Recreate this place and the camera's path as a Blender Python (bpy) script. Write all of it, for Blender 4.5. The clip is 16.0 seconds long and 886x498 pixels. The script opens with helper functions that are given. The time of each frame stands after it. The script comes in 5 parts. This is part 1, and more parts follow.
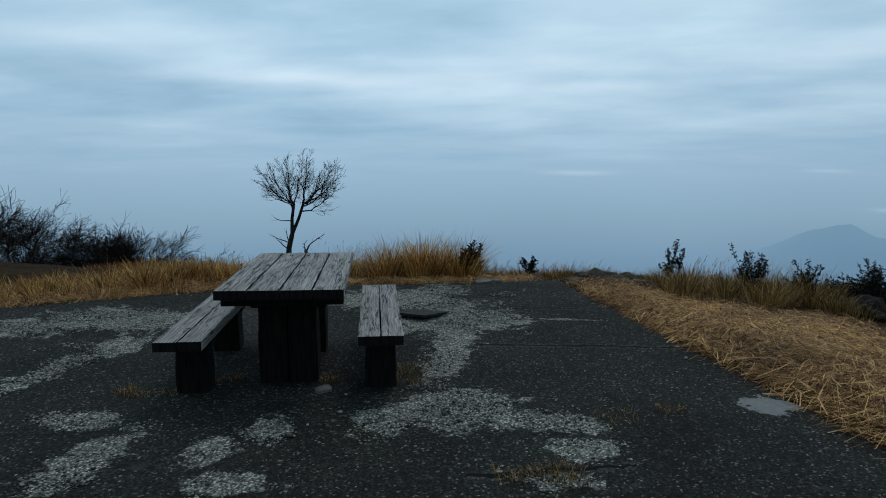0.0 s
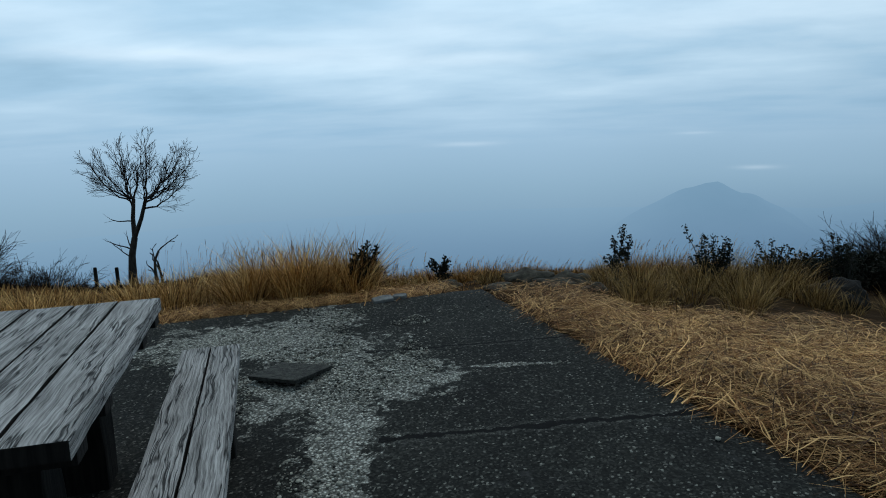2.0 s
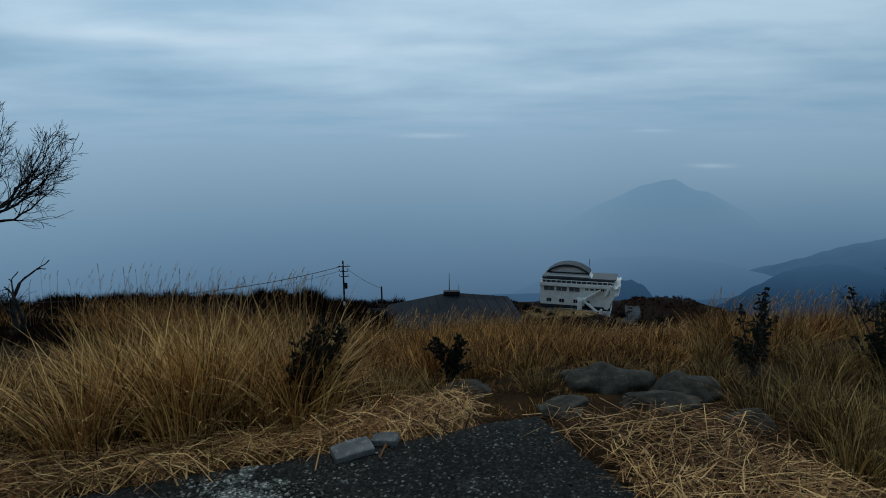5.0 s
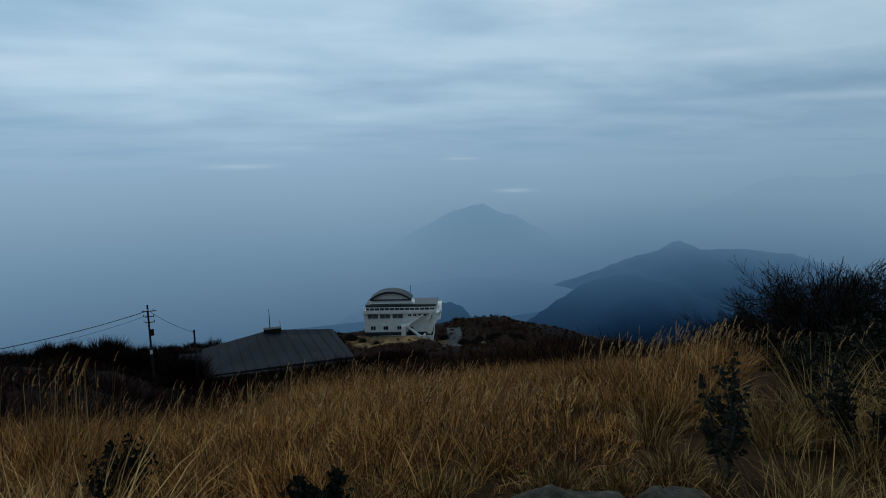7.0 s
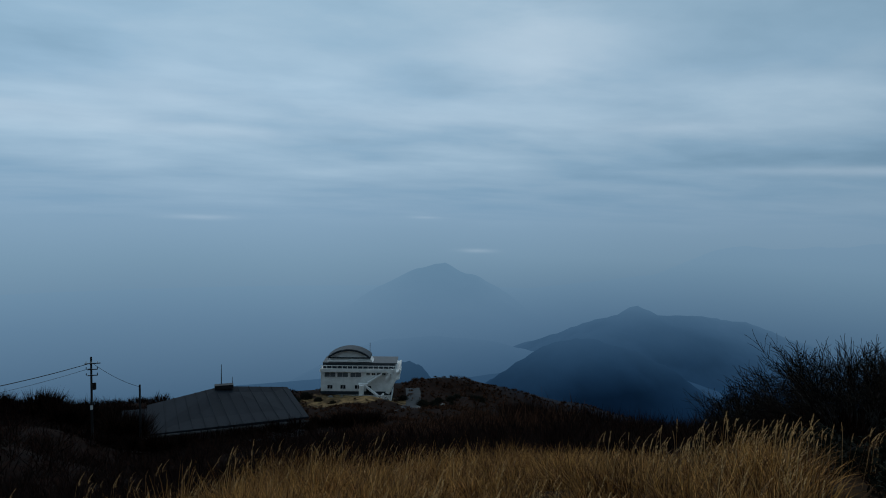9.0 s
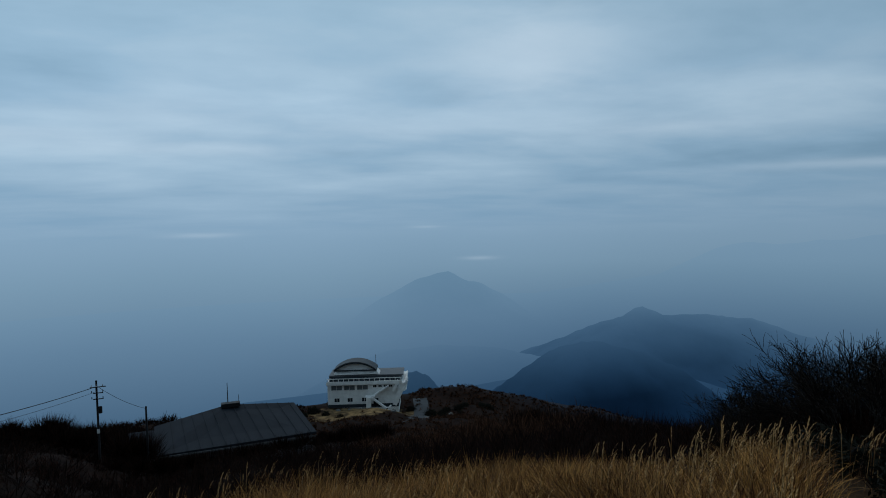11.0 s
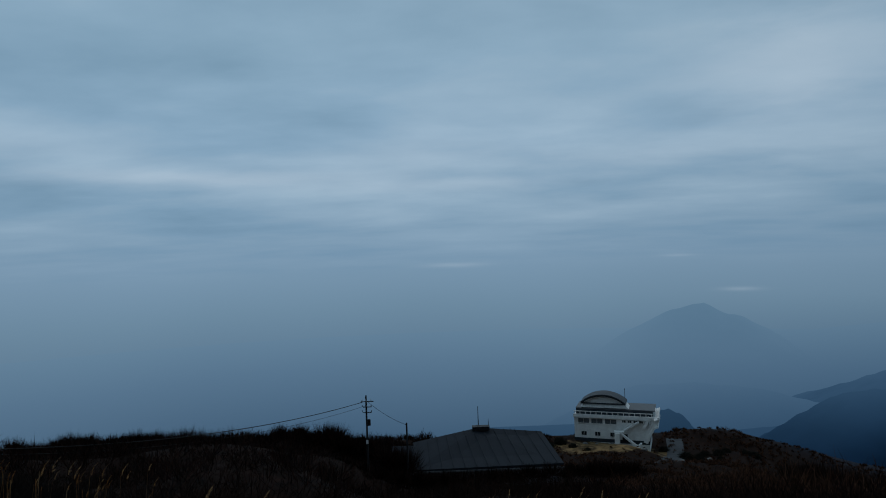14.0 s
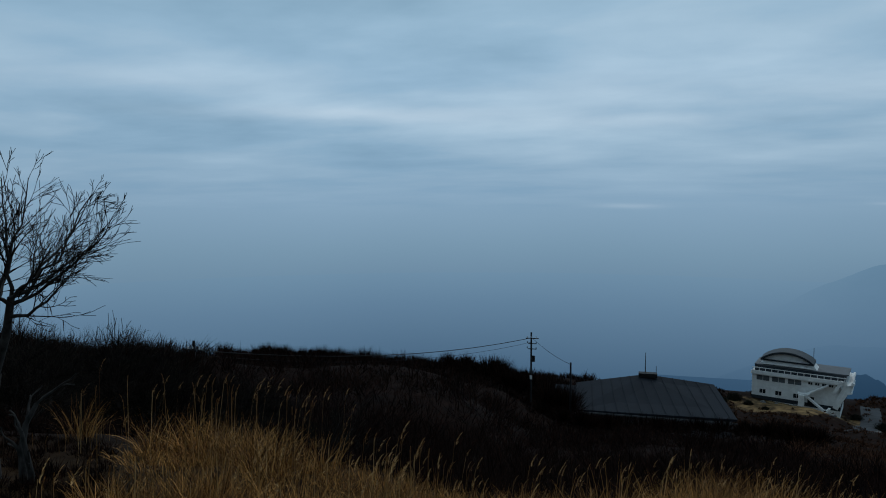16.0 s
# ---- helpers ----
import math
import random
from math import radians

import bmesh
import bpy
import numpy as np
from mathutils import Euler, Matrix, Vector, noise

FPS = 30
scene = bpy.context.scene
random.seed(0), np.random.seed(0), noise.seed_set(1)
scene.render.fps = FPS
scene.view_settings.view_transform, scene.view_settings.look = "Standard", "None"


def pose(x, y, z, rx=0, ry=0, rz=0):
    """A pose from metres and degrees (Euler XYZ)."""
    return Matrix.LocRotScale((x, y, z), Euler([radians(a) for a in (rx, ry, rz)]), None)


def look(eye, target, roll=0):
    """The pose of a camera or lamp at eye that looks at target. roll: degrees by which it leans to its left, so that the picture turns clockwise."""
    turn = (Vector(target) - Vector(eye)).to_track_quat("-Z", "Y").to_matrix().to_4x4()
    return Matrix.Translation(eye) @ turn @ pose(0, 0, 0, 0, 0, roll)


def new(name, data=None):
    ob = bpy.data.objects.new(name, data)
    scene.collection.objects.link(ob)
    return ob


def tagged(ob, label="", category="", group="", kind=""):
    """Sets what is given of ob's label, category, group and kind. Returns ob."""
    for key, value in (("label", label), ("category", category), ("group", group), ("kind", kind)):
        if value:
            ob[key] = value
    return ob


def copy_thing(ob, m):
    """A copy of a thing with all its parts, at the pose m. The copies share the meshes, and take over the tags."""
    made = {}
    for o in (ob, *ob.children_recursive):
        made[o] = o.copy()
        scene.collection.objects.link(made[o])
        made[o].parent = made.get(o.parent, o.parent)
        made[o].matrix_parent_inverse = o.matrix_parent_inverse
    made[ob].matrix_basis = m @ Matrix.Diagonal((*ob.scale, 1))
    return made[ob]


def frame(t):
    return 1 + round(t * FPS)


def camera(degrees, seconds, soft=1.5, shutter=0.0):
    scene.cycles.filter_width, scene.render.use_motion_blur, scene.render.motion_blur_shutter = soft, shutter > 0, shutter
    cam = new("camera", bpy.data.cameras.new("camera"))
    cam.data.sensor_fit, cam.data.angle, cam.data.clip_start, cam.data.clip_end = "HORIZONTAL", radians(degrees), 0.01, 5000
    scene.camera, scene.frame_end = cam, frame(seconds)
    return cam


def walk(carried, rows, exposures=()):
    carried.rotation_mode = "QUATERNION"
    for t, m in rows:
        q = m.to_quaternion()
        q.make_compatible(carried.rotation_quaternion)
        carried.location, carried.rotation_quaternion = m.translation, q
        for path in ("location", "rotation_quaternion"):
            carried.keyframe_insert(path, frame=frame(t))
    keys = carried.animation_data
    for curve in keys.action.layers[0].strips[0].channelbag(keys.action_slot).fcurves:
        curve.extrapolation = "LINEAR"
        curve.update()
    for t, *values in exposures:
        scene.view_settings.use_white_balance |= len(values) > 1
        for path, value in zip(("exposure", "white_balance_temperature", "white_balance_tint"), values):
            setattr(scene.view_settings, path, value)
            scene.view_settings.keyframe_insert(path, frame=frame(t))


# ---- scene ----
cam = camera(68.0, 16.0, 1.0)
PATH = [
    (0, (1.139, -0.972, 1.453), (0.773, 0.977, 1.191), -0.2),
    (0.5, (1.011, -0.469, 1.472), (0.856, 1.503, 1.176), -0.3),
    (0.8, (1.019, -0.125, 1.464), (0.768, 1.84, 1.187), -0.4),
    (1, (1.024, 0.068, 1.463), (0.805, 2.016, 1.07), 0.2),
    (1.5, (0.935, 0.615, 1.454), (0.727, 2.571, 1.094), -0.5),
    (2, (0.878, 1.15, 1.445), (0.825, 3.12, 1.1), -2.4),
    (2.5, (0.773, 1.782, 1.466), (0.601, 3.757, 1.202), -1.0),
    (3, (0.627, 2.325, 1.432), (0.673, 4.279, 1.004), -1.6),
    (3.5, (0.657, 2.812, 1.426), (0.513, 4.788, 1.155), -0.5),
    (4, (0.58, 3.301, 1.437), (0.505, 5.278, 1.147), 1.2),
    (4.2, (0.53, 3.491, 1.447), (0.524, 5.455, 1.069), 0.6),
    (6.3, (0.466, 4.881, 1.441), (0.606, 6.856, 1.156), -2.3),
    (6.5, (0.446, 5.035, 1.437), (0.728, 7.004, 1.226), -2.0),
    (7, (0.394, 5.464, 1.413), (0.999, 7.347, 1.116), -1.4),
    (7.5, (0.35, 5.877, 1.384), (0.98, 7.771, 1.258), -1.1),
    (8, (0.383, 6.284, 1.35), (1.178, 8.114, 1.212), -0.7),
    (8.5, (0.464, 6.63, 1.311), (1.448, 8.364, 1.156), 1.0),
    (9, (0.559, 6.851, 1.277), (1.28, 8.713, 1.156), 0.9),
    (11.5, (0.87, 6.911, 1.302), (1.571, 8.782, 1.205), -2.2),
    (12, (0.982, 6.884, 1.294), (1.627, 8.775, 1.187), -1.9),
    (12.5, (1.006, 6.854, 1.289), (1.665, 8.741, 1.231), -1.8),
    (13, (0.893, 6.829, 1.252), (1.504, 8.733, 1.219), -2.9),
    (13.5, (0.727, 6.891, 1.256), (1.016, 8.87, 1.252), -1.9),
    (14, (0.595, 7.048, 1.305), (0.592, 9.048, 1.322), -2.1),
    (14.5, (0.536, 7.193, 1.337), (0.414, 9.188, 1.408), -1.9),
    (15, (0.463, 7.26, 1.363), (0.071, 9.221, 1.37), -1.2),
    (15.5, (0.377, 7.224, 1.367), (-0.13, 9.156, 1.281), 0.1),
    (16, (0.389, 7.163, 1.384), (-0.122, 9.09, 1.222), -0.3),
]
walk(cam, [(t, look(eye, target, roll)) for t, eye, target, roll in PATH],
     [(0, 0.27, 6650, 10), (0.5, 0.08, 6500, 10), (1, 0.10, 6550, 10), (1.5, 0.10, 6600, 10), (2, 0.42, 6600, 10), (2.5, 0.17, 6550, 10), (3, 0.12, 6550, 10), (4.2, 0.08, 6450, 10), (6.3, 0.04, 6450, 10), (7.3, 0.08, 6450, 10),
      (8, 0.18, 6400, 10), (8.5, -0.14, 6300, 10), (9.2, -0.13, 6300, 10), (11.3, -0.10, 6300, 10), (13, -0.18, 6250, 10), (13.6, -0.33, 6250, 10),
      (14.5, -0.46, 6200, 10), (15, -0.42, 6200, 10), (15.4, -0.28, 6250, 10), (16, -0.12, 6350, 10)])

# ---- world, sun ----
def node(nt, kind, **kw):
    n = nt.nodes.new(kind)
    for k, v in kw.items():
        if k == "op":
            n.operation = v
        elif k == "data_type":
            n.data_type = v
        elif k == "blend":
            n.blend_type = v
        else:
            n.inputs[int(k[1:])].default_value = v
    return n


def math_node(nt, op, a, b=0.0, c=0.0, clamp=False):
    n = nt.nodes.new("ShaderNodeMath")
    n.operation, n.use_clamp = op, clamp
    for i, v in enumerate((a, b, c)):
        if isinstance(v, (int, float)):
            n.inputs[i].default_value = v
        else:
            nt.links.new(v, n.inputs[i])
    return n.outputs[0]


def vec_node(nt, op, a, b=(0, 0, 0)):
    n = nt.nodes.new("ShaderNodeVectorMath")
    n.operation = op
    for i, v in enumerate((a, b)):
        if isinstance(v, (tuple, list)):
            n.inputs[i].default_value = v
        elif isinstance(v, (int, float)):
            n.inputs[3 if op == "SCALE" else i].default_value = v
        else:
            nt.links.new(v, n.inputs[3 if op == "SCALE" and i == 1 else i])
    return n.outputs["Value"] if op in ("LENGTH", "DOT_PRODUCT", "DISTANCE") else n.outputs[0]


def ramp(nt, fac, stops):
    n = nt.nodes.new("ShaderNodeValToRGB")
    els = n.color_ramp.elements
    while len(els) < len(stops):
        els.new(0.5)
    for e, (p, c) in zip(els, stops):
        e.position = p
        e.color = (*c, 1) if len(c) == 3 else c
    nt.links.new(fac, n.inputs[0])
    return n.outputs[0]


def noise_node(nt, vec, scale, detail=4, rough=0.55, dist=0.0):
    n = nt.nodes.new("ShaderNodeTexNoise")
    n.inputs["Scale"].default_value = scale
    n.inputs["Detail"].default_value = detail
    n.inputs["Roughness"].default_value = rough
    n.inputs["Distortion"].default_value = dist
    if vec is not None:
        nt.links.new(vec, n.inputs["Vector"])
    return n.outputs[0]


def mix(nt, fac, a, b, blend="MIX"):
    n = nt.nodes.new("ShaderNodeMix")
    n.data_type, n.blend_type = "RGBA", blend
    for i, v in ((0, fac), (6, a), (7, b)):
        if isinstance(v, (int, float)):
            n.inputs[i].default_value = v
        elif isinstance(v, tuple):
            n.inputs[i].default_value = (*v, 1)
        else:
            nt.links.new(v, n.inputs[i])
    return n.outputs[2]


MIST = [(0.0, (0.030, 0.068, 0.125)), (0.22, (0.062, 0.125, 0.205)), (0.33, (0.125, 0.22, 0.325)),
        (0.42, (0.19, 0.315, 0.43)), (0.50, (0.25, 0.395, 0.535)), (0.58, (0.29, 0.45, 0.595)),
        (0.68, (0.325, 0.495, 0.645)), (0.82, (0.345, 0.515, 0.65)), (1.0, (0.36, 0.53, 0.66))]


def mist(nt, way):
    """Colour of the misty air by the height of the line of sight: -0.5 .. 0.5 of the unit way's z."""
    sep = nt.nodes.new("ShaderNodeSeparateXYZ")
    nt.links.new(way, sep.inputs[0])
    side = noise_node(nt, way, 1.3, 2, 0.5)
    z = math_node(nt, "ADD", sep.outputs[2], math_node(nt, "MULTIPLY_ADD", side, 0.10, -0.05))
    col = ramp(nt, math_node(nt, "ADD", z, 0.5, clamp=True), MIST)
    # the air is brighter on the sun's side
    ahead = math_node(nt, "MULTIPLY_ADD", sep.outputs[1], 0.5, 0.5, clamp=True)
    gain = math_node(nt, "MULTIPLY_ADD", math_node(nt, "POWER", ahead, 0.8), 0.70, 0.32)
    gain = math_node(nt, "MULTIPLY", gain, math_node(nt, "MULTIPLY_ADD", sep.outputs[0], -0.07, 1.02))
    # low air to the east is coloured darker and bluer
    low = math_node(nt, "MULTIPLY_ADD", sep.outputs[2], -3.6, -0.25, clamp=True)
    east = math_node(nt, "MULTIPLY_ADD", sep.outputs[0], 2.6, -0.45, clamp=True)
    col = mix(nt, math_node(nt, "MULTIPLY", low, east), col, mix(nt, 1.0, col, (0.22, 0.40, 0.55), "MULTIPLY"))
    return vec_node(nt, "SCALE", col, gain), sep


world = bpy.data.worlds.new("overcast_sky")
scene.world = world
world.use_nodes = True
nt = world.node_tree
bg = nt.nodes["Background"]
coord = nt.nodes.new("ShaderNodeTexCoord")
way = vec_node(nt, "NORMALIZE", coord.outputs["Generated"])
air, sep = mist(nt, way)
# cloud layer, a flat sheet overhead: its patches shrink and flatten towards the horizon
height = math_node(nt, "ADD", math_node(nt, "MAXIMUM", sep.outputs[2], -0.02), 0.105)
flat_way = vec_node(nt, "MULTIPLY", way, (1, 1, 0))
sheet = vec_node(nt, "SCALE", flat_way, math_node(nt, "DIVIDE", 1.0, height))
sheet = vec_node(nt, "ADD", vec_node(nt, "MULTIPLY", sheet, (0.8, 1.0, 1.0)), (3.7, 1.9, 0.4))
streak = noise_node(nt, sheet, 0.36, 3, 0.5, 0.1)
fine = noise_node(nt, sheet, 1.0, 6, 0.52, 0.12)
cloud = math_node(nt, "ADD", math_node(nt, "MULTIPLY", streak, 0.55), math_node(nt, "MULTIPLY", fine, 0.45))
up = math_node(nt, "MULTIPLY_ADD", sep.outputs[2], 7.0, 0.22, clamp=True)
lift = math_node(nt, "MULTIPLY", math_node(nt, "SUBTRACT", cloud, 0.5), math_node(nt, "MULTIPLY", up, 1.9))
gain = math_node(nt, "ADD", lift, 1.0)
sky_col = vec_node(nt, "SCALE", air, gain)
# the thicker cloud is greyer, the thin cloud lets the blue through
grey = math_node(nt, "MULTIPLY_ADD", lift, 1.6, 0.10, clamp=True)
sky_col = mix(nt, grey, sky_col, mix(nt, 1.0, sky_col, (1.30, 1.02, 0.86), "MULTIPLY"))
thin_cloud = math_node(nt, "MULTIPLY", lift, -2.6, clamp=True)
sky_col = mix(nt, thin_cloud, sky_col, mix(nt, 1.0, sky_col, (0.86, 1.01, 1.08), "MULTIPLY"))
# thin bright banks: way x, way z, half lengths, strength
BANKS = [(-0.34, 0.120, 0.22, 0.011, 0.30), (0.02, 0.105, 0.18, 0.010, 0.16), (0.018, -0.016, 0.045, 0.0035, 0.16), (0.30, 0.135, 0.2, 0.02, 0.12),
         (0.335, -0.013, 0.02, 0.002, 0.12), (0.408, -0.062, 0.022, 0.003, 0.16), (0.84, 0.057, 0.14, 0.007, 0.22),
         (0.47, 0.237, 0.13, 0.06, 0.30), (0.634, 0.12, 0.08, 0.011, 0.18), (-0.036, 0.15, 0.12, 0.03, 0.14), (-0.62, 0.16, 0.16, 0.02, 0.15)]
warp = noise_node(nt, vec_node(nt, "MULTIPLY", way, (3.0, 3.0, 12.0)), 2.5, 4, 0.6)
wob = math_node(nt, "MULTIPLY_ADD", warp, 1.6, -0.8)
total = None
for bx, bz, lx, lz, k in BANKS:
    ex = math_node(nt, "DIVIDE", math_node(nt, "SUBTRACT", sep.outputs[0], bx), lx)
    ez = math_node(nt, "DIVIDE", math_node(nt, "SUBTRACT", sep.outputs[2], bz), lz)
    ez = math_node(nt, "ADD", ez, wob)
    r2 = math_node(nt, "ADD", math_node(nt, "MULTIPLY", ex, ex), math_node(nt, "MULTIPLY", ez, ez))
    g = math_node(nt, "MULTIPLY", math_node(nt, "EXPONENT", math_node(nt, "MULTIPLY", r2, -1.0)), k)
    total = g if total is None else math_node(nt, "ADD", total, g)
front = math_node(nt, "GREATER_THAN", sep.outputs[1], 0.0)
total = math_node(nt, "MULTIPLY", total, front)
sky_col = mix(nt, total, sky_col, (0.72, 0.82, 0.9), "MIX")
day = nt.nodes.new("ShaderNodeTexSky")
day.sky_type, day.sun_disc = "NISHITA", False
day.sun_elevation, day.sun_rotation = radians(52), radians(10)
day.air_density, day.dust_density = 1.0, 6.0
veil = vec_node(nt, "SCALE", day.outputs[0], math_node(nt, "MULTIPLY", up, 0.004))
nt.links.new(vec_node(nt, "ADD", sky_col, veil), bg.inputs[0])
bg.inputs[1].default_value = 1.0

sun = new("sun", bpy.data.lights.new("sun", "SUN"))
sun.data.energy, sun.data.angle, sun.data.color = 0.5, radians(25), (1.0, 0.95, 0.88)
sun.matrix_world = look((0, 0, 0), (-0.15, -0.62, -0.95))


# ---- materials ----
def material(name, rough=0.9, spec=0.2):
    m = bpy.data.materials.new(name)
    m.use_nodes = True
    b = m.node_tree.nodes["Principled BSDF"]
    b.inputs["Roughness"].default_value = rough
    b.inputs["Specular IOR Level"].default_value = spec
    return m, m.node_tree, b


def position(nt):
    return nt.nodes.new("ShaderNodeNewGeometry").outputs["Position"]


def local(nt):
    return nt.nodes.new("ShaderNodeTexCoord").outputs["Object"]


def bump(nt, b, height, strength, distance=0.01):
    n = nt.nodes.new("ShaderNodeBump")
    n.inputs["Strength"].default_value, n.inputs["Distance"].default_value = strength, distance
    nt.links.new(height, n.inputs["Height"])
    nt.links.new(n.outputs[0], b.inputs["Normal"])


def blades_material(name, dark, mid, light, spec=0.15, trans=0.0):
    m, nt, b = material(name, 0.75, spec)
    geo = nt.nodes.new("ShaderNodeNewGeometry")
    col = ramp(nt, geo.outputs["Random Per Island"], [(0.0, dark), (0.5, mid), (1.0, light)])
    big = noise_node(nt, geo.outputs["Position"], 0.9, 3)
    col = mix(nt, 1.0, col, ramp(nt, big, [(0.3, (0.62, 0.60, 0.58)), (0.7, (1.15, 1.12, 1.05))]), "MULTIPLY")
    nt.links.new(col, b.inputs["Base Color"])
    return m


STRAW = blades_material("mown_straw", (0.010, 0.004, 0.0015), (0.27, 0.118, 0.037), (1.0, 0.64, 0.28))
GRASS = blades_material("dry_grass", (0.012, 0.005, 0.002), (0.36, 0.178, 0.052), (1.0, 0.66, 0.27))
MEADOW = blades_material("meadow_grass", (0.006, 0.0022, 0.0008), (0.19, 0.077, 0.019), (0.84, 0.43, 0.125))
TUFT = blades_material("tuft_grass", (0.012, 0.007, 0.003), (0.19, 0.107, 0.034), (0.62, 0.40, 0.15))
PLUME = blades_material("grass_plume", (0.08, 0.034, 0.010), (0.36, 0.19, 0.065), (0.72, 0.46, 0.20))
TWIG = blades_material("bare_twigs", (0.006, 0.005, 0.005), (0.014, 0.011, 0.010), (0.035, 0.028, 0.023), 0.02)
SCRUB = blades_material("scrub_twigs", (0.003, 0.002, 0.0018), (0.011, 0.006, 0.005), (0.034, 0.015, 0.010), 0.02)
RUSSET = blades_material("russet_scrub_twigs", (0.006, 0.003, 0.0025), (0.048, 0.023, 0.015), (0.13, 0.062, 0.036), 0.02)
LEAF = blades_material("dark_leaves", (0.006, 0.008, 0.005), (0.012, 0.014, 0.010), (0.022, 0.022, 0.016), 0.05)


def bark_material():
    m, nt, b = material("grey_bark", 0.95)
    p = local(nt)
    n = noise_node(nt, vec_node(nt, "MULTIPLY", p, (14, 14, 5)), 2.0, 5)
    nt.links.new(ramp(nt, n, [(0.3, (0.012, 0.011, 0.010)), (0.7, (0.055, 0.050, 0.046))]), b.inputs["Base Color"])
    bump(nt, b, n, 0.6)
    return m


BARK = bark_material()


def weathered_wood():
    """Grey timber that has stood in the weather: wavy raised grain, drying cracks and knots."""
    m, nt, b = material("weathered_wood", 0.85, 0.25)
    rnd = nt.nodes.new("ShaderNodeObjectInfo").outputs["Random"]
    p = local(nt)
    shift = nt.nodes.new("ShaderNodeCombineXYZ")
    nt.links.new(math_node(nt, "MULTIPLY", rnd, 37.0), shift.inputs[1])
    nt.links.new(math_node(nt, "MULTIPLY", rnd, 11.0), shift.inputs[0])
    p = vec_node(nt, "ADD", p, shift.outputs[0])
    warp = noise_node(nt, vec_node(nt, "MULTIPLY", p, (5, 1.6, 5)), 2.0, 3)
    wp = vec_node(nt, "ADD", p, vec_node(nt, "SCALE", vec_node(nt, "MULTIPLY", (1.0, 0.0, 0.0), (0.055, 0, 0)), warp))
    grain = noise_node(nt, vec_node(nt, "MULTIPLY", wp, (85, 2.2, 85)), 1.5, 5, 0.65, 0.15)
    fibre = noise_node(nt, vec_node(nt, "MULTIPLY", p, (320, 7, 320)), 1.0, 2)
    crack = noise_node(nt, vec_node(nt, "MULTIPLY", wp, (20, 0.75, 20)), 1.0, 3, 0.6, 0.15)
    cr = ramp(nt, math_node(nt, "ABSOLUTE", math_node(nt, "SUBTRACT", crack, 0.5)), [(0.0, (0.01, 0.01, 0.01)), (0.020, (1, 1, 1))])
    vor = nt.nodes.new("ShaderNodeTexVoronoi")
    vor.inputs["Scale"].default_value = 1.0
    nt.links.new(vec_node(nt, "MULTIPLY", p, (9, 4.5, 9)), vor.inputs["Vector"])
    knot = ramp(nt, vor.outputs["Distance"], [(0.08, (0.12, 0.12, 0.12)), (0.17, (1, 1, 1))])
    tone = ramp(nt, noise_node(nt, vec_node(nt, "MULTIPLY", p, (3, 0.8, 3)), 2.0, 3), [(0.3, (0.75, 0.75, 0.75)), (0.7, (1.1, 1.1, 1.1))])
    col = ramp(nt, grain, [(0.34, (0.025, 0.023, 0.022)), (0.46, (0.19, 0.183, 0.175)), (0.60, (0.42, 0.41, 0.395)), (0.78, (0.52, 0.505, 0.485))])
    col = mix(nt, 0.35, col, ramp(nt, fibre, [(0.35, (0.12, 0.115, 0.11)), (0.65, (0.46, 0.45, 0.44))]))
    for k in (cr, knot, tone):
        col = mix(nt, 1.0, col, k, "MULTIPLY")
    nt.links.new(col, b.inputs["Base Color"])
    h = math_node(nt, "ADD", math_node(nt, "MULTIPLY", grain, 0.6), math_node(nt, "MULTIPLY", cr, 0.8))
    bump(nt, b, h, 0.9, 0.006)
    return m


WOOD = weathered_wood()


# near-black wood; on table and benches its colour stands in for shade
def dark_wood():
    m, nt, b = material("dark_wood_and_shade", 0.9, 0.15)
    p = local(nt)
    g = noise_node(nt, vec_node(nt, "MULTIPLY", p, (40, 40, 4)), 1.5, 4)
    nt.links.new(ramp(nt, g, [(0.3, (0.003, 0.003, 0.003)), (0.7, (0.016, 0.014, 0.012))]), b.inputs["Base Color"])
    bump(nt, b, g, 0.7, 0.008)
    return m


DARKWOOD = dark_wood()


def stone_material(name, a, c, scale=6.0):
    m, nt, b = material(name, 0.95)
    p = local(nt)
    n = noise_node(nt, p, scale, 8, 0.65)
    col = ramp(nt, n, [(0.32, a), (0.68, c)])
    lich = ramp(nt, noise_node(nt, p, scale * 3, 3), [(0.58, (1, 1, 1)), (0.68, (1.6, 1.6, 1.55))])
    nt.links.new(mix(nt, 1.0, col, lich, "MULTIPLY"), b.inputs["Base Color"])
    bump(nt, b, n, 0.9, 0.03)
    return m


ROCK = stone_material("grey_rock", (0.014, 0.012, 0.009), (0.080, 0.072, 0.056), 9)
GRAVEL = blades_material("gravel_stones", (0.018, 0.018, 0.016), (0.14, 0.14, 0.124), (0.46, 0.455, 0.40), 0.2)
CONCRETE = stone_material("pale_concrete", (0.10, 0.10, 0.10), (0.20, 0.20, 0.19), 12)

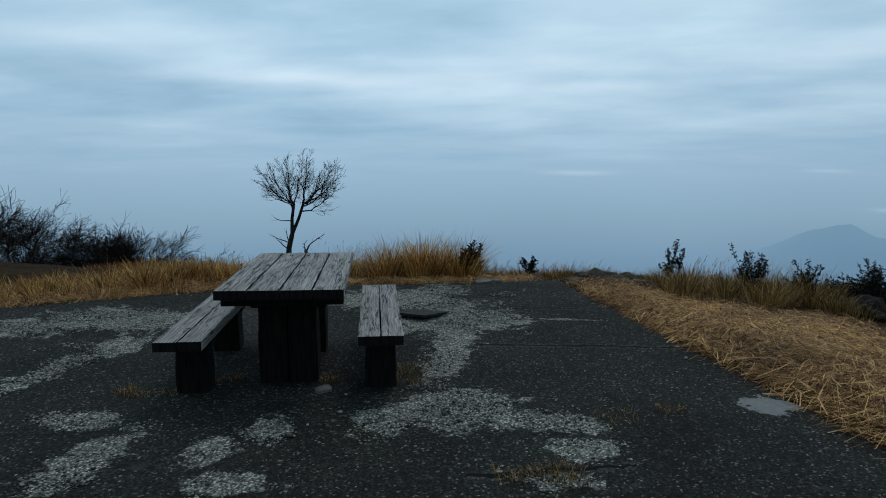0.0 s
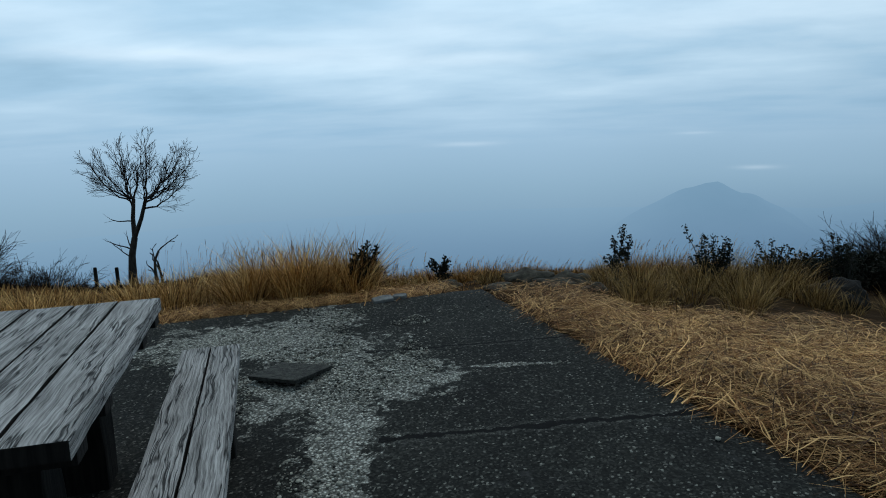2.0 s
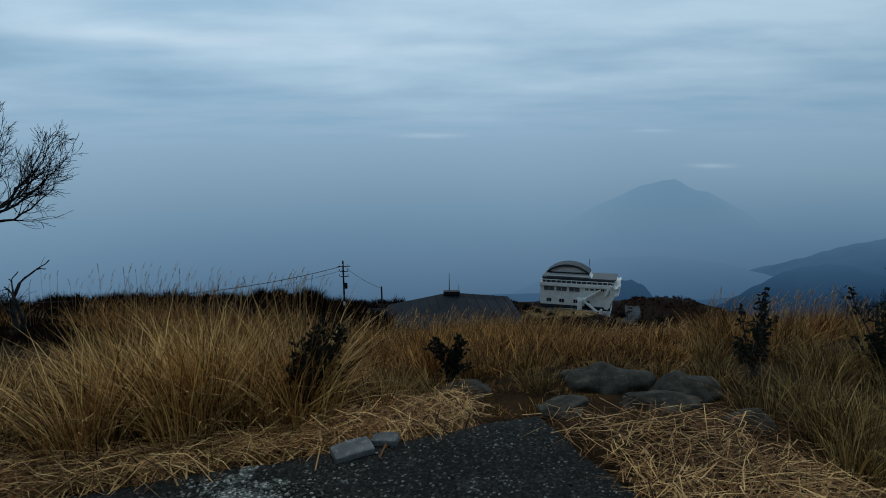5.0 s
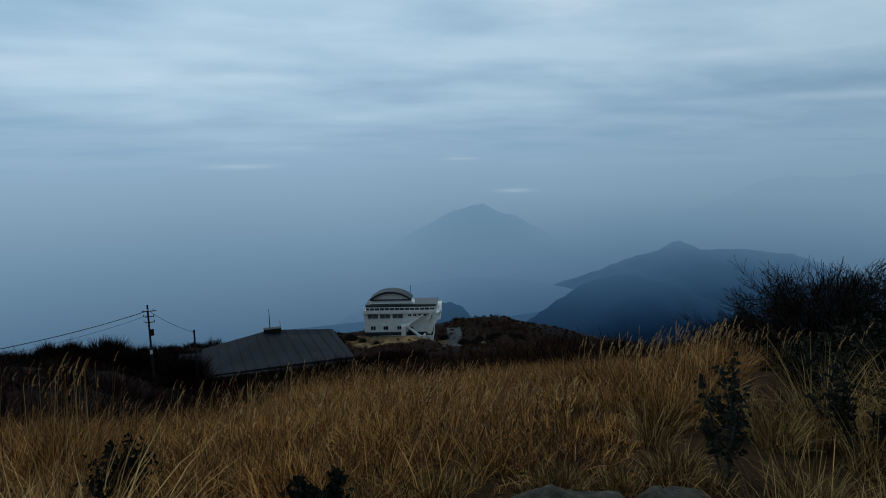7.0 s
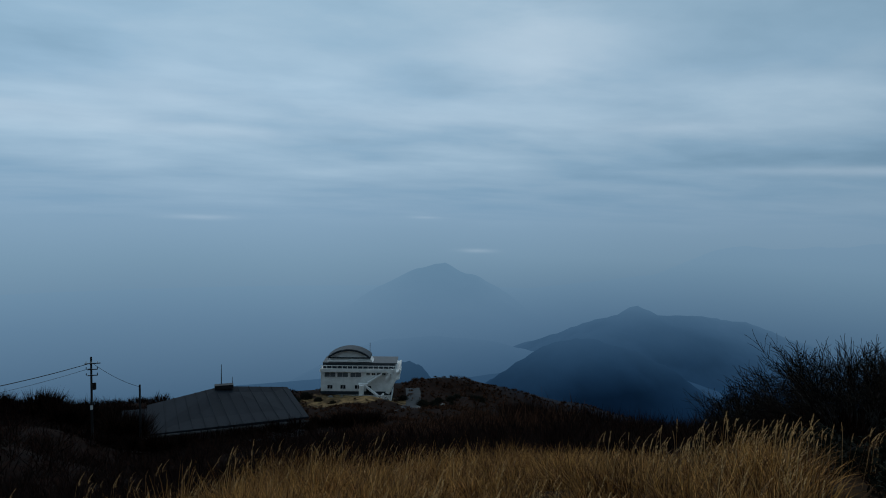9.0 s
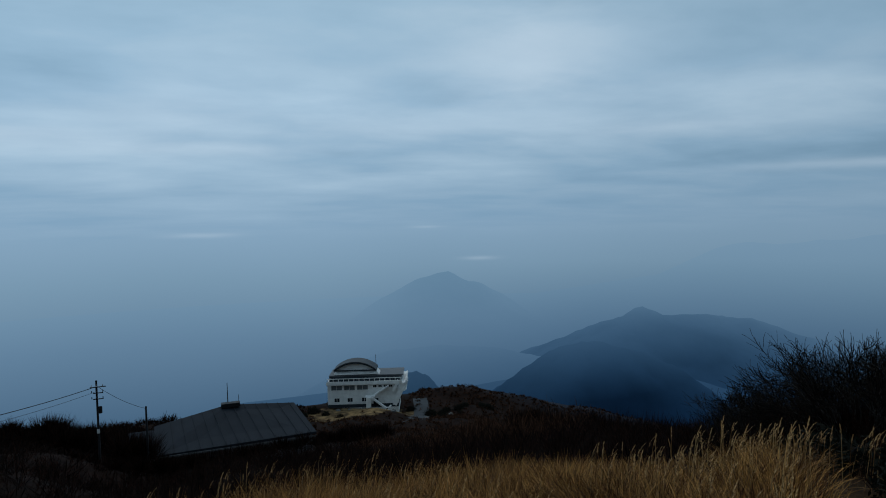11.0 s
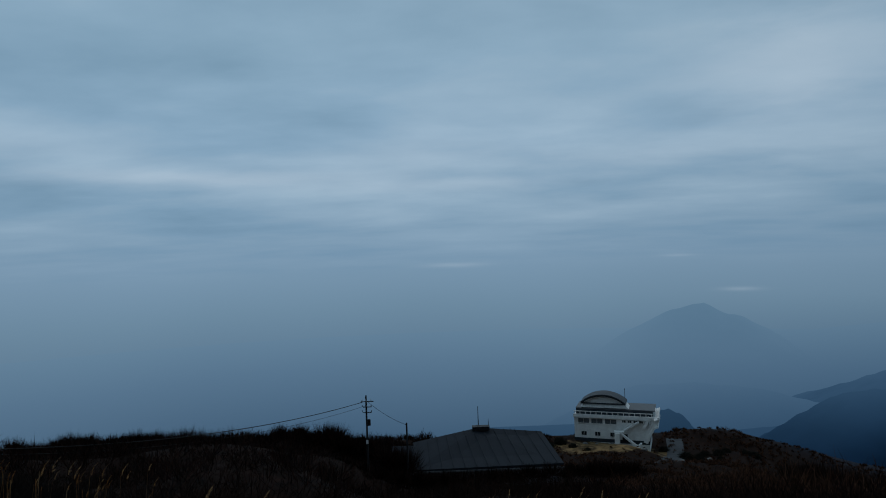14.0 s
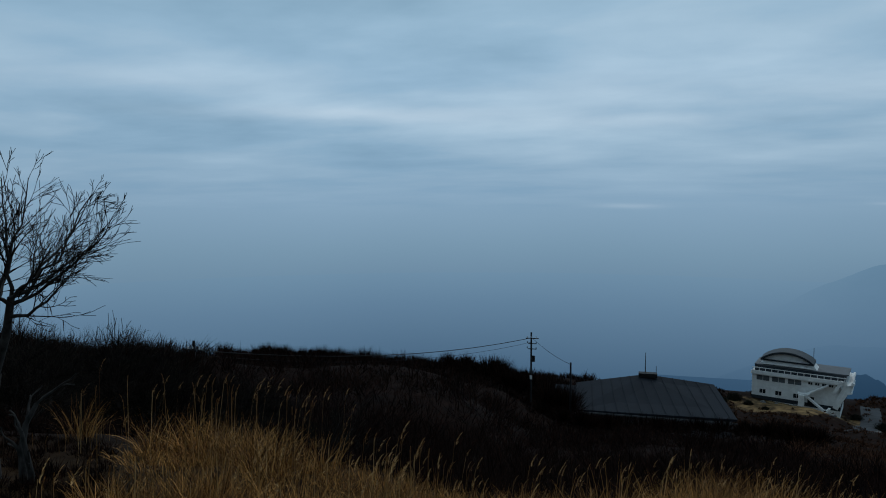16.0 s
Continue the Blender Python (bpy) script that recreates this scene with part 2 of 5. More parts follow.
# worn places of the old asphalt, where its gravel base shows: centre x, y, half sizes
WORN = [(0.55, 2.74, 0.46, 0.30), (1.05, 2.62, 0.32, 0.16), (1.25, 2.3, 0.18, 0.14), (0.12, 2.5, 0.20, 0.20), (-0.61, 1.92, 0.12, 0.15), (-0.44, 2.24, 0.13, 0.17),
        (-0.36, 1.62, 0.21, 0.11), (-1.56, 2.17, 0.23, 0.12), (-1.16, 1.74, 0.14, 0.33), (-2.45, 2.9, 0.15, 0.5), (-2.35, 3.6, 0.24, 0.26), (-2.9, 4.4, 0.9, 0.45),
        (-3.7, 4.0, 0.6, 0.35), (-0.02, 5.0, 0.5, 0.62), (-0.6, 5.7, 0.85, 0.5), (-0.25, 6.2, 0.28, 0.42), (0.45, 4.98, 0.38, 0.38), (0.28, 4.2, 0.2, 0.55),
        (1.2, 5.1, 0.24, 0.03), (1.08, 1.93, 0.24, 0.10), (0.3, 3.6, 0.16, 0.45), (-2.0, 5.4, 0.5, 0.25)]


def worn_at(x, y):
    return min(math.hypot((x - a) / c, (y - b) / d) for a, b, c, d in WORN)


def asphalt():
    m, nt, b = material("old_asphalt", 0.95, 0.12)
    p = position(nt)
    warp = noise_node(nt, p, 2.6, 6, 0.65)
    fine = noise_node(nt, p, 24, 4, 0.7)
    least = None
    for cx, cy, rx, ry in WORN:
        q = vec_node(nt, "MULTIPLY", vec_node(nt, "SUBTRACT", p, (cx, cy, 0)), (1 / rx, 1 / ry, 0))
        d = vec_node(nt, "LENGTH", q)
        least = d if least is None else math_node(nt, "MINIMUM", least, d)
    least = math_node(nt, "ADD", least, math_node(nt, "MULTIPLY_ADD", warp, 2.0, -1.0))
    least = math_node(nt, "ADD", least, math_node(nt, "MULTIPLY_ADD", noise_node(nt, p, 6.5, 5, 0.65, 0.8), 2.5, -1.25))
    least = math_node(nt, "ADD", least, math_node(nt, "MULTIPLY_ADD", fine, 1.1, -0.55))
    worn = ramp(nt, least, [(0.86, (1, 1, 1)), (1.0, (0, 0, 0))])
    vor = nt.nodes.new("ShaderNodeTexVoronoi")
    vor.inputs["Scale"].default_value = 75.0
    nt.links.new(p, vor.inputs["Vector"])
    chips = ramp(nt, vor.outputs["Color"], [(0.0, (0.018, 0.018, 0.015)), (0.5, (0.26, 0.26, 0.235)), (1.0, (0.70, 0.70, 0.63))])
    edge = ramp(nt, vor.outputs["Distance"], [(0.25, (1, 1, 1)), (0.6, (0.32, 0.32, 0.31))])
    base = mix(nt, 1.0, chips, edge, "MULTIPLY")
    spk = nt.nodes.new("ShaderNodeTexVoronoi")
    spk.inputs["Scale"].default_value = 95.0
    nt.links.new(p, spk.inputs["Vector"])
    grit = ramp(nt, spk.outputs["Color"], [(0.0, (0.005, 0.0053, 0.0047)), (0.6, (0.021, 0.0215, 0.0195)), (0.82, (0.05, 0.051, 0.045)), (0.95, (0.26, 0.26, 0.23))])
    tar = mix(nt, 1.0, grit, ramp(nt, noise_node(nt, p, 1.4, 5, 0.6), [(0.3, (0.45, 0.45, 0.46)), (0.7, (1.0, 1.0, 0.98))]), "MULTIPLY")
    pale = ramp(nt, noise_node(nt, p, 5.0, 6, 0.7), [(0.60, (0, 0, 0)), (0.72, (1, 1, 1))])
    tar = mix(nt, math_node(nt, "MULTIPLY", pale, 0.45), tar, (0.06, 0.06, 0.06))
    col = mix(nt, worn, tar, base)
    # one pale cement spot
    q = vec_node(nt, "MULTIPLY", vec_node(nt, "SUBTRACT", p, (2.37, 3.1, 0)), (1 / 0.17, 1 / 0.13, 0))
    spot = math_node(nt, "ADD", vec_node(nt, "LENGTH", q), math_node(nt, "MULTIPLY_ADD", noise_node(nt, p, 7.0, 6, 0.7, 0.8), 3.0, -1.55))
    col = mix(nt, ramp(nt, spot, [(0.8, (1, 1, 1)), (0.95, (0, 0, 0))]), col, mix(nt, fine, (0.10, 0.105, 0.105), (0.26, 0.265, 0.26)))
    # two cracks across the lane: start, length and heading of each
    sep = nt.nodes.new("ShaderNodeSeparateXYZ")
    nt.links.new(p, sep.inputs[0])
    jag = math_node(nt, "MULTIPLY_ADD", noise_node(nt, p, 9.0, 5, 0.7), 0.16, -0.08)
    cracks, rims = None, None
    for x0, x1, y0, tilt, wide in ((0.45, 2.14, 4.1, 0.15, 0.022), (0.2, 1.66, 5.44, 0.13, 0.016), (-1.0, 0.0, 2.55, 0.3, 0.007), (0.7, 1.5, 1.9, 0.3, 0.02)):
        yy = math_node(nt, "SUBTRACT", sep.outputs[1], math_node(nt, "MULTIPLY_ADD", sep.outputs[0], tilt, y0 - tilt * x0))
        dd = math_node(nt, "ABSOLUTE", math_node(nt, "ADD", yy, jag))
        inside = math_node(nt, "MULTIPLY", math_node(nt, "GREATER_THAN", sep.outputs[0], x0), math_node(nt, "LESS_THAN", sep.outputs[0], x1))
        c = math_node(nt, "MULTIPLY", math_node(nt, "LESS_THAN", dd, wide), inside)
        cracks = c if cracks is None else math_node(nt, "MAXIMUM", cracks, c)
        c = math_node(nt, "MULTIPLY", math_node(nt, "LESS_THAN", math_node(nt, "ADD", dd, math_node(nt, "MULTIPLY_ADD", fine, 0.16, -0.08)), wide * 2.2), inside)
        rims = c if rims is None else math_node(nt, "MAXIMUM", rims, c)
    col = mix(nt, math_node(nt, "MULTIPLY", rims, 0.14), col, base)
    col = mix(nt, cracks, col, (0.004, 0.004, 0.004))
    nt.links.new(col, b.inputs["Base Color"])
    h = math_node(nt, "MULTIPLY_ADD", vor.outputs["Distance"], -0.6, 0.5)
    h = math_node(nt, "ADD", math_node(nt, "MULTIPLY", h, worn), math_node(nt, "MULTIPLY", fine, 0.4))
    h = math_node(nt, "SUBTRACT", h, math_node(nt, "MULTIPLY", cracks, 2.0))
    bump(nt, b, h, 0.8, 0.012)
    return m


ASPHALT = asphalt()


def ground_material():
    """Brown soil under dry grass, dark litter under the scrub, and far valley mist painted on as glow."""
    m, nt, b = material("hill_ground", 1.0, 0.05)
    p = position(nt)
    far = vec_node(nt, "LENGTH", vec_node(nt, "MULTIPLY", p, (1, 1, 0)))
    soil = ramp(nt, noise_node(nt, p, 6.0, 8, 0.7), [(0.3, (0.012, 0.007, 0.003)), (0.7, (0.055, 0.030, 0.012))])
    litter = ramp(nt, noise_node(nt, p, 0.35, 8, 0.7), [(0.3, (0.004, 0.0026, 0.002)), (0.7, (0.022, 0.010, 0.0065))])
    col = mix(nt, ramp(nt, math_node(nt, "DIVIDE", far, 40.0), [(0.27, (0, 0, 0)), (0.36, (1, 1, 1))]), soil, litter)
    # dry lawn before the hall
    q = vec_node(nt, "LENGTH", vec_node(nt, "MULTIPLY", vec_node(nt, "SUBTRACT", p, (45, 180, 0)), (1 / 20, 1 / 10, 0)))
    q = math_node(nt, "ADD", q, math_node(nt, "MULTIPLY_ADD", noise_node(nt, p, 0.22, 5, 0.7), 2.0, -1.0))
    lawn = ramp(nt, noise_node(nt, p, 0.5, 4), [(0.35, (0.05, 0.035, 0.02)), (0.65, (0.26, 0.17, 0.08))])
    col = mix(nt, ramp(nt, q, [(0.75, (1, 1, 1)), (1.0, (0, 0, 0))]), col, lawn)
    nt.links.new(col, b.inputs["Base Color"])
    bump(nt, b, noise_node(nt, p, 12.0, 6, 0.7), 0.8, 0.04)
    # beyond a few hundred metres the floor emits the mist's colour
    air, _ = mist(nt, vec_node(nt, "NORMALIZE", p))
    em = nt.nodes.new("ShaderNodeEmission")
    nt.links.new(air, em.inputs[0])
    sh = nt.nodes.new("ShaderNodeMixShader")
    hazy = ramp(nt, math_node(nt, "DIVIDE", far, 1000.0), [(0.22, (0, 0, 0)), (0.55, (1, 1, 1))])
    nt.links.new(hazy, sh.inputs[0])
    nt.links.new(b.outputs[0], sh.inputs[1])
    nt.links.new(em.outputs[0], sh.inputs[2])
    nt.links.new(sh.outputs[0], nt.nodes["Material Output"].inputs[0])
    return m


GROUND = ground_material()


def hill_material(name, low, high, tint, thick_low, thick_high, summit=(0, 0), reach=1000.0, thick_round=None):
    """A wooded hill with mist painted on as glow: thicker towards its foot and round its summit."""
    m, nt, b = material(name, 1.0, 0.0)
    p = position(nt)
    sep = nt.nodes.new("ShaderNodeSeparateXYZ")
    nt.links.new(p, sep.inputs[0])
    # woods tinted blue for distance
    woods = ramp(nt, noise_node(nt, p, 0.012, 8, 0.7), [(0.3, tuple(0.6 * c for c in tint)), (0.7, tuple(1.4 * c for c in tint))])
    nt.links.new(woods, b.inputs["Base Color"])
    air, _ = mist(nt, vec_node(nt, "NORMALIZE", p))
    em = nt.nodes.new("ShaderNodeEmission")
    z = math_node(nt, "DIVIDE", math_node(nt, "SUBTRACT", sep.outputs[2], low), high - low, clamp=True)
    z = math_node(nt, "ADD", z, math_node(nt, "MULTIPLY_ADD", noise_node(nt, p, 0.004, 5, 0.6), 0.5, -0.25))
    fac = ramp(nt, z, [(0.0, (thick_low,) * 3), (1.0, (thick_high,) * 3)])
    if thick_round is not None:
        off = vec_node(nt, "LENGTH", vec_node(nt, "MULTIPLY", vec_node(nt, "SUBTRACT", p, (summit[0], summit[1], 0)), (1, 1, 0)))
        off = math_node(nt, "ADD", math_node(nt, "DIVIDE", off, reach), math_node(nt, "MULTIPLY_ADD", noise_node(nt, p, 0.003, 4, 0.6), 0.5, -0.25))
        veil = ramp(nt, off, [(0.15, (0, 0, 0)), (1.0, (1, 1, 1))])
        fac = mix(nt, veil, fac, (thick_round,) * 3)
    # haze glows from the hill's own surface, bluer where it is thin
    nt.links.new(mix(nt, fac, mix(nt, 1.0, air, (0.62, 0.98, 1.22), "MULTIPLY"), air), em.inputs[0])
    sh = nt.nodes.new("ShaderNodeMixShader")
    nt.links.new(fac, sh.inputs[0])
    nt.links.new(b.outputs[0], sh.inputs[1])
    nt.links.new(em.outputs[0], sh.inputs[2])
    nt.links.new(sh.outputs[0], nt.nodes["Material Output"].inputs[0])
    return m


def plain(name, col, rough=0.7, metal=0.0, vary=0.25, scale=1.5):
    m, nt, b = material(name, rough, 0.3)
    b.inputs["Metallic"].default_value = metal
    n = noise_node(nt, local(nt), scale, 6, 0.65)
    lo, hi = tuple(c * (1 - vary) for c in col), tuple(min(1, c * (1 + vary * 0.6)) for c in col)
    nt.links.new(ramp(nt, n, [(0.3, lo), (0.7, hi)]), b.inputs["Base Color"])
    return m


WHITE = plain("white_render_wall", (0.80, 0.80, 0.78), 0.8, 0, 0.18, 0.6)
DARKROOF = plain("dark_metal_roof_and_shade", (0.025, 0.032, 0.040), 0.6, 0, 0.2, 0.8)
GREYPANE = plain("grey_window", (0.10, 0.115, 0.125), 0.3, 0, 0.3)
GREYROOF = plain("grey_sheet_roof", (0.09, 0.10, 0.11), 0.6, 0, 0.2, 0.8)
SHEDROOF = plain("dull_shed_roof", (0.013, 0.017, 0.024), 0.95, 0, 0.25, 0.25)
PANE = plain("dark_window", (0.02, 0.025, 0.03), 0.2, 0, 0.2)
STEEL = plain("dark_steel", (0.02, 0.02, 0.022), 0.6, 0.3, 0.2)
RUBBER = plain("black_cable", (0.01, 0.01, 0.012), 0.7, 0, 0.1)
ROADTOP = plain("worn_road", (0.05, 0.056, 0.062), 1.0, 0, 0.3, 0.5)
CERAMIC = plain("white_insulator", (0.7, 0.7, 0.7), 0.3, 0, 0.05)


# ---- building helpers ----
rng = np.random.default_rng(11)


def empty(name, m=None):
    ob = new(name)
    ob.empty_display_size = 0.1
    if m is not None:
        ob.matrix_world = m
    return ob


def put(name, bm, mat, parent=None, label="", m=None, smooth=False):
    me = bpy.data.meshes.new(name)
    bm.to_mesh(me)
    bm.free()
    if smooth:
        me.shade_smooth()
    me.materials.append(mat)
    ob = new(name, me)
    if parent is not None:
        ob.parent = parent
    if m is not None:
        ob.matrix_basis = m
    return tagged(ob, label)


def part(name, bm, mat, parent, label="", m=None, smooth=False):
    return put(name, bm, mat, parent, label, m, smooth)


def mesh_from(name, verts, faces, mat, parent=None, smooth=False):
    """A mesh from an array of verts and an array of equal faces."""
    me = bpy.data.meshes.new(name)
    verts, faces = np.asarray(verts, "f"), np.asarray(faces, "i")
    n, k = faces.shape
    me.vertices.add(len(verts))
    me.vertices.foreach_set("co", verts.ravel())
    me.loops.add(n * k)
    me.loops.foreach_set("vertex_index", faces.ravel())
    me.polygons.add(n)
    me.polygons.foreach_set("loop_start", np.arange(0, n * k, k, dtype="i"))
    me.update(calc_edges=True)
    if smooth:
        me.shade_smooth()
    me.materials.append(mat)
    ob = new(name, me)
    if parent is not None:
        ob.parent = parent
    return ob


def block(bm, size, at=(0, 0, 0), bevel=0.0, rough=0.0, cuts=0, turn=None):
    """A box with eased edges and, if rough, a slightly uneven surface, added to bm."""
    b = bmesh.new()
    bmesh.ops.create_cube(b, size=1)
    for v in b.verts:
        v.co = Vector((v.co.x * size[0], v.co.y * size[1], v.co.z * size[2]))
    if cuts:
        axis = max(range(3), key=lambda i: size[i])
        long = [e for e in b.edges if abs((e.verts[0].co - e.verts[1].co)[axis]) > size[axis] * 0.9]
        bmesh.ops.subdivide_edges(b, edges=long, cuts=cuts, use_grid_fill=True)
    if bevel:
        sharp = [e for e in b.edges if len(e.link_faces) == 2 and e.calc_face_angle(0) > 0.5]
        bmesh.ops.bevel(b, geom=sharp, offset=bevel, segments=2, affect="EDGES", profile=0.6)
    if rough:
        for v in b.verts:
            q = v.co * 6 + Vector(at) * 3
            v.co += Vector((noise.noise(q), noise.noise(q + Vector((7, 0, 0))), noise.noise(q + Vector((0, 9, 0))))) * rough
    m = Matrix.Translation(at) @ (turn or Matrix())
    b.transform(m)
    me = bpy.data.meshes.new("tmp")
    b.to_mesh(me)
    b.free()
    bm.from_mesh(me)
    bpy.data.meshes.remove(me)
    return bm


def smooth_step(a, b, x):
    t = np.clip((np.asarray(x, float) - a) / float(b - a), 0, 1)
    return t * t * (3 - 2 * t)


# ---- the lie of the land ----
EDGE_X = [-12.0, -8.0, -4.5, -2.8, -1.5, 0.2, 1.06]
EDGE_Y = [-2.0, 1.2, 4.62, 5.82, 6.38, 6.87, 7.15]
FALL_Y = [-60, 7.2, 8.0, 9.5, 12, 16, 25, 40, 60, 80, 110, 125, 150, 185, 205, 230, 300, 500, 800, 1500, 6000]
FALL_Z = [-0.02, -0.02, -0.09, -0.44, -1.32, -2.9, -6.2, -11.7, -18.7, -25.7, -35.5, -39.5, -45.5, -51.5, -54, -62, -100, -220, -400, -540, -570]


def far_edge(x):
    return np.interp(x, EDGE_X, EDGE_Y)


def right_of(x, y):
    """How far a point lies to the right of the pavement's straight edge."""
    return (np.asarray(x) - 1.06) * 0.939 + (np.asarray(y) - 7.15) * 0.345


def land(x, y):
    x, y = np.asarray(x, float), np.asarray(y, float)
    beyond = y - np.maximum(far_edge(x), 6.3) + 7.15
    r = np.hypot(x, y)
    fall = np.interp(np.where(r > 260, np.maximum(r, beyond), beyond), FALL_Y, FALL_Z)
    fall = fall * (1 - 0.42 * smooth_step(0.8, -3.0, x) * (1 - smooth_step(11.8, 18, y)))
    d = right_of(x, y)
    side = np.interp(d, [0, 0.1, 0.45, 1.0, 1.9, 3.0, 6.0, 12.0, 40, 200], [-0.02, 0.0, 0.03, -0.02, -0.15, -0.32, -0.9, -2.4, -8, -26])
    side = side * (1 - smooth_step(6.8, 10.5, y) * (1 - 0.6 * smooth_step(3, 9, x))) * (1 - smooth_step(8, 13, y))
    wing = -0.5 * np.maximum(0, x - 0.40 * y - 4.0) * smooth_step(9, 20, y) * (1 - smooth_step(150, 400, r))
    ridge = 6.5 * smooth_step(-4, -22, x) * smooth_step(35, 85, y) * (1 - smooth_step(135, 210, y))
    lump = (np.sin(x * 1.7 + 0.6) * np.sin(y * 1.3) * 0.05 + np.sin(x * 4.1) * np.sin(y * 3.7 + 1) * 0.02) * smooth_step(0.1, 1.0, np.maximum(d, y - far_edge(x)))
    hollow = -3.0 * smooth_step(44, 58, x) * (1 - smooth_step(78, 115, x)) * smooth_step(135, 160, y) * (1 - smooth_step(192, 215, y))
    rough = (np.sin(x * 0.21 + 1) * np.sin(y * 0.17) * 0.9) * smooth_step(20, 60, r)
    return fall + side + wing + ridge + hollow + lump + rough


def build_ground():
    rad = np.concatenate([np.linspace(0, 16, 90), np.geomspace(16.4, 400, 110), np.geomspace(420, 4800, 40)])
    ang = np.linspace(0, 2 * np.pi, 241)[:-1]
    R, A = np.meshgrid(rad, ang, indexing="ij")
    X, Y = R * np.cos(A), R * np.sin(A) + 6.0
    inside = (right_of(X, Y) < -0.12) & (Y < far_edge(X) - 0.12)
    Z = land(X, Y) - np.where(inside, 0.12, 0)
    V = np.stack([X, Y, Z], -1).reshape(-1, 3)
    n, k = R.shape
    i, j = np.meshgrid(np.arange(n - 1), np.arange(k), indexing="ij")
    F = np.stack([i * k + j, (i + 1) * k + j, (i + 1) * k + (j + 1) % k, i * k + (j + 1) % k], -1).reshape(-1, 4)
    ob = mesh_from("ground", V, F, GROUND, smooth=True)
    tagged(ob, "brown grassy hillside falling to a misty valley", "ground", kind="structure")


build_ground()


def build_pavement():
    nu, nv = 150, 150
    u = np.linspace(0, 1, nu)
    v = np.linspace(0, 1, nv) ** 0.8
    U, V = np.meshgrid(u, v, indexing="ij")
    top_x = -12 + U * 13.06
    top_y = far_edge(top_x)
    bot_x, bot_y = -12 + U * 17.9, -6.0 + 0 * U
    X, Y = bot_x + (top_x - bot_x) * V, bot_y + (top_y - bot_y) * V
    jag = np.sin(X * 9.1) * 0.012 + np.sin(X * 23.7 + 2) * 0.009 + np.sin(X * 51) * 0.005
    Y = Y + jag * (V > 0.999)
    jag = np.sin(Y * 7.3) * 0.010 + np.sin(Y * 19.1 + 1) * 0.008 + np.sin(Y * 47) * 0.006
    X = X + jag * (U > 0.999)
    Z = 0.006 * np.sin(X * 2.3 + 0.5) * np.sin(Y * 1.9) + 0.004 * np.sin(X * 5.7) * np.sin(Y * 6.1 + 1)
    P = np.stack([X, Y, Z], -1).reshape(-1, 3)
    low = P - np.array([0, 0, 0.09])
    i, j = np.meshgrid(np.arange(nu - 1), np.arange(nv - 1), indexing="ij")
    F = np.stack([i * nv + j, (i + 1) * nv + j, (i + 1) * nv + j + 1, i * nv + j + 1], -1).reshape(-1, 4)
    N = nu * nv
    skirt = []
    for a in range(nu - 1):
        t0, t1 = a * nv + nv - 1, (a + 1) * nv + nv - 1
        skirt.append((t0, t1, t1 + N, t0 + N))
    for b in range(nv - 1):
        t0, t1 = (nu - 1) * nv + b, (nu - 1) * nv + b + 1
        skirt.append((t1, t0, t0 + N, t1 + N))
    ob = mesh_from("pavement", np.concatenate([P, low]), np.concatenate([F, np.array(skirt)]), ASPHALT)
    tagged(ob, "cracked dark asphalt terrace with worn gravelly patches", "pavement", kind="structure")


build_pavement()


# ---- far hills ----
def hill(name, x, y, peak, spread_x, spread_y, foot, mat, bumps, label, turn=0.0):
    """A wooded hill: a mound with shoulders (offset x, offset y, height share, width share)."""
    n = 90
    g = np.linspace(-2.6, 2.6, n)
    A, B = np.meshgrid(g, g, indexing="ij")
    H = np.exp(-1.1 * (A ** 2 + B ** 2) ** 0.85)
    for ox, oy, h, wdt in bumps:
        H = np.maximum(H, 0) + h * np.exp(-(((A - ox) / wdt) ** 2 + ((B - oy) / wdt) ** 2))
    H = H / H.max()
    rough = np.zeros_like(H)
    for q in range(n):
        for r in range(n):
            rough[q, r] = noise.fractal(Vector((A[q, r] * 2.2 + x * 0.01, B[q, r] * 2.2, 0)), 0.8, 2.1, 6)
    H = H + rough * 0.06 * np.clip(H * 3, 0.1, 1)
    c, s = math.cos(turn), math.sin(turn)
    X = x + (A * c - B * s) * spread_x
    Y = y + (A * s + B * c) * spread_y
    Z = foot + (peak - foot) * H
    V = np.stack([X, Y, Z], -1).reshape(-1, 3)
    i, j = np.meshgrid(np.arange(n - 1), np.arange(n - 1), indexing="ij")
    F = np.stack([i * n + j, (i + 1) * n + j, (i + 1) * n + j + 1, i * n + j + 1], -1).reshape(-1, 4)
    ob = mesh_from(name, V, F, mat, smooth=True)
    return tagged(ob, label, "distant hill", kind="structure")


hill("backdrop_hill_far", 1000, 2600, -229, 400, 420, -520, hill_material("mist_glow_hill_far", -440, -229, (0.008, 0.020, 0.030), 1.0, 0.80, (1000, 2500), 640.0, 1.0),
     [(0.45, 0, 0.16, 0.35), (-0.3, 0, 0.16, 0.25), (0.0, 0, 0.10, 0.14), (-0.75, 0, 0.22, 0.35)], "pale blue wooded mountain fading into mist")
hill("backdrop_hill_middle", 1311, 1700, -294, 520, 420, -560, hill_material("mist_glow_hill_middle", -430, -300, (0.003, 0.010, 0.026), 0.34, 0.74, (1290, 1560), 760.0, 0.97),
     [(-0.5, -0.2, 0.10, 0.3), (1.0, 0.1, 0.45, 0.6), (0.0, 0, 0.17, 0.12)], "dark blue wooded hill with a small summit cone")
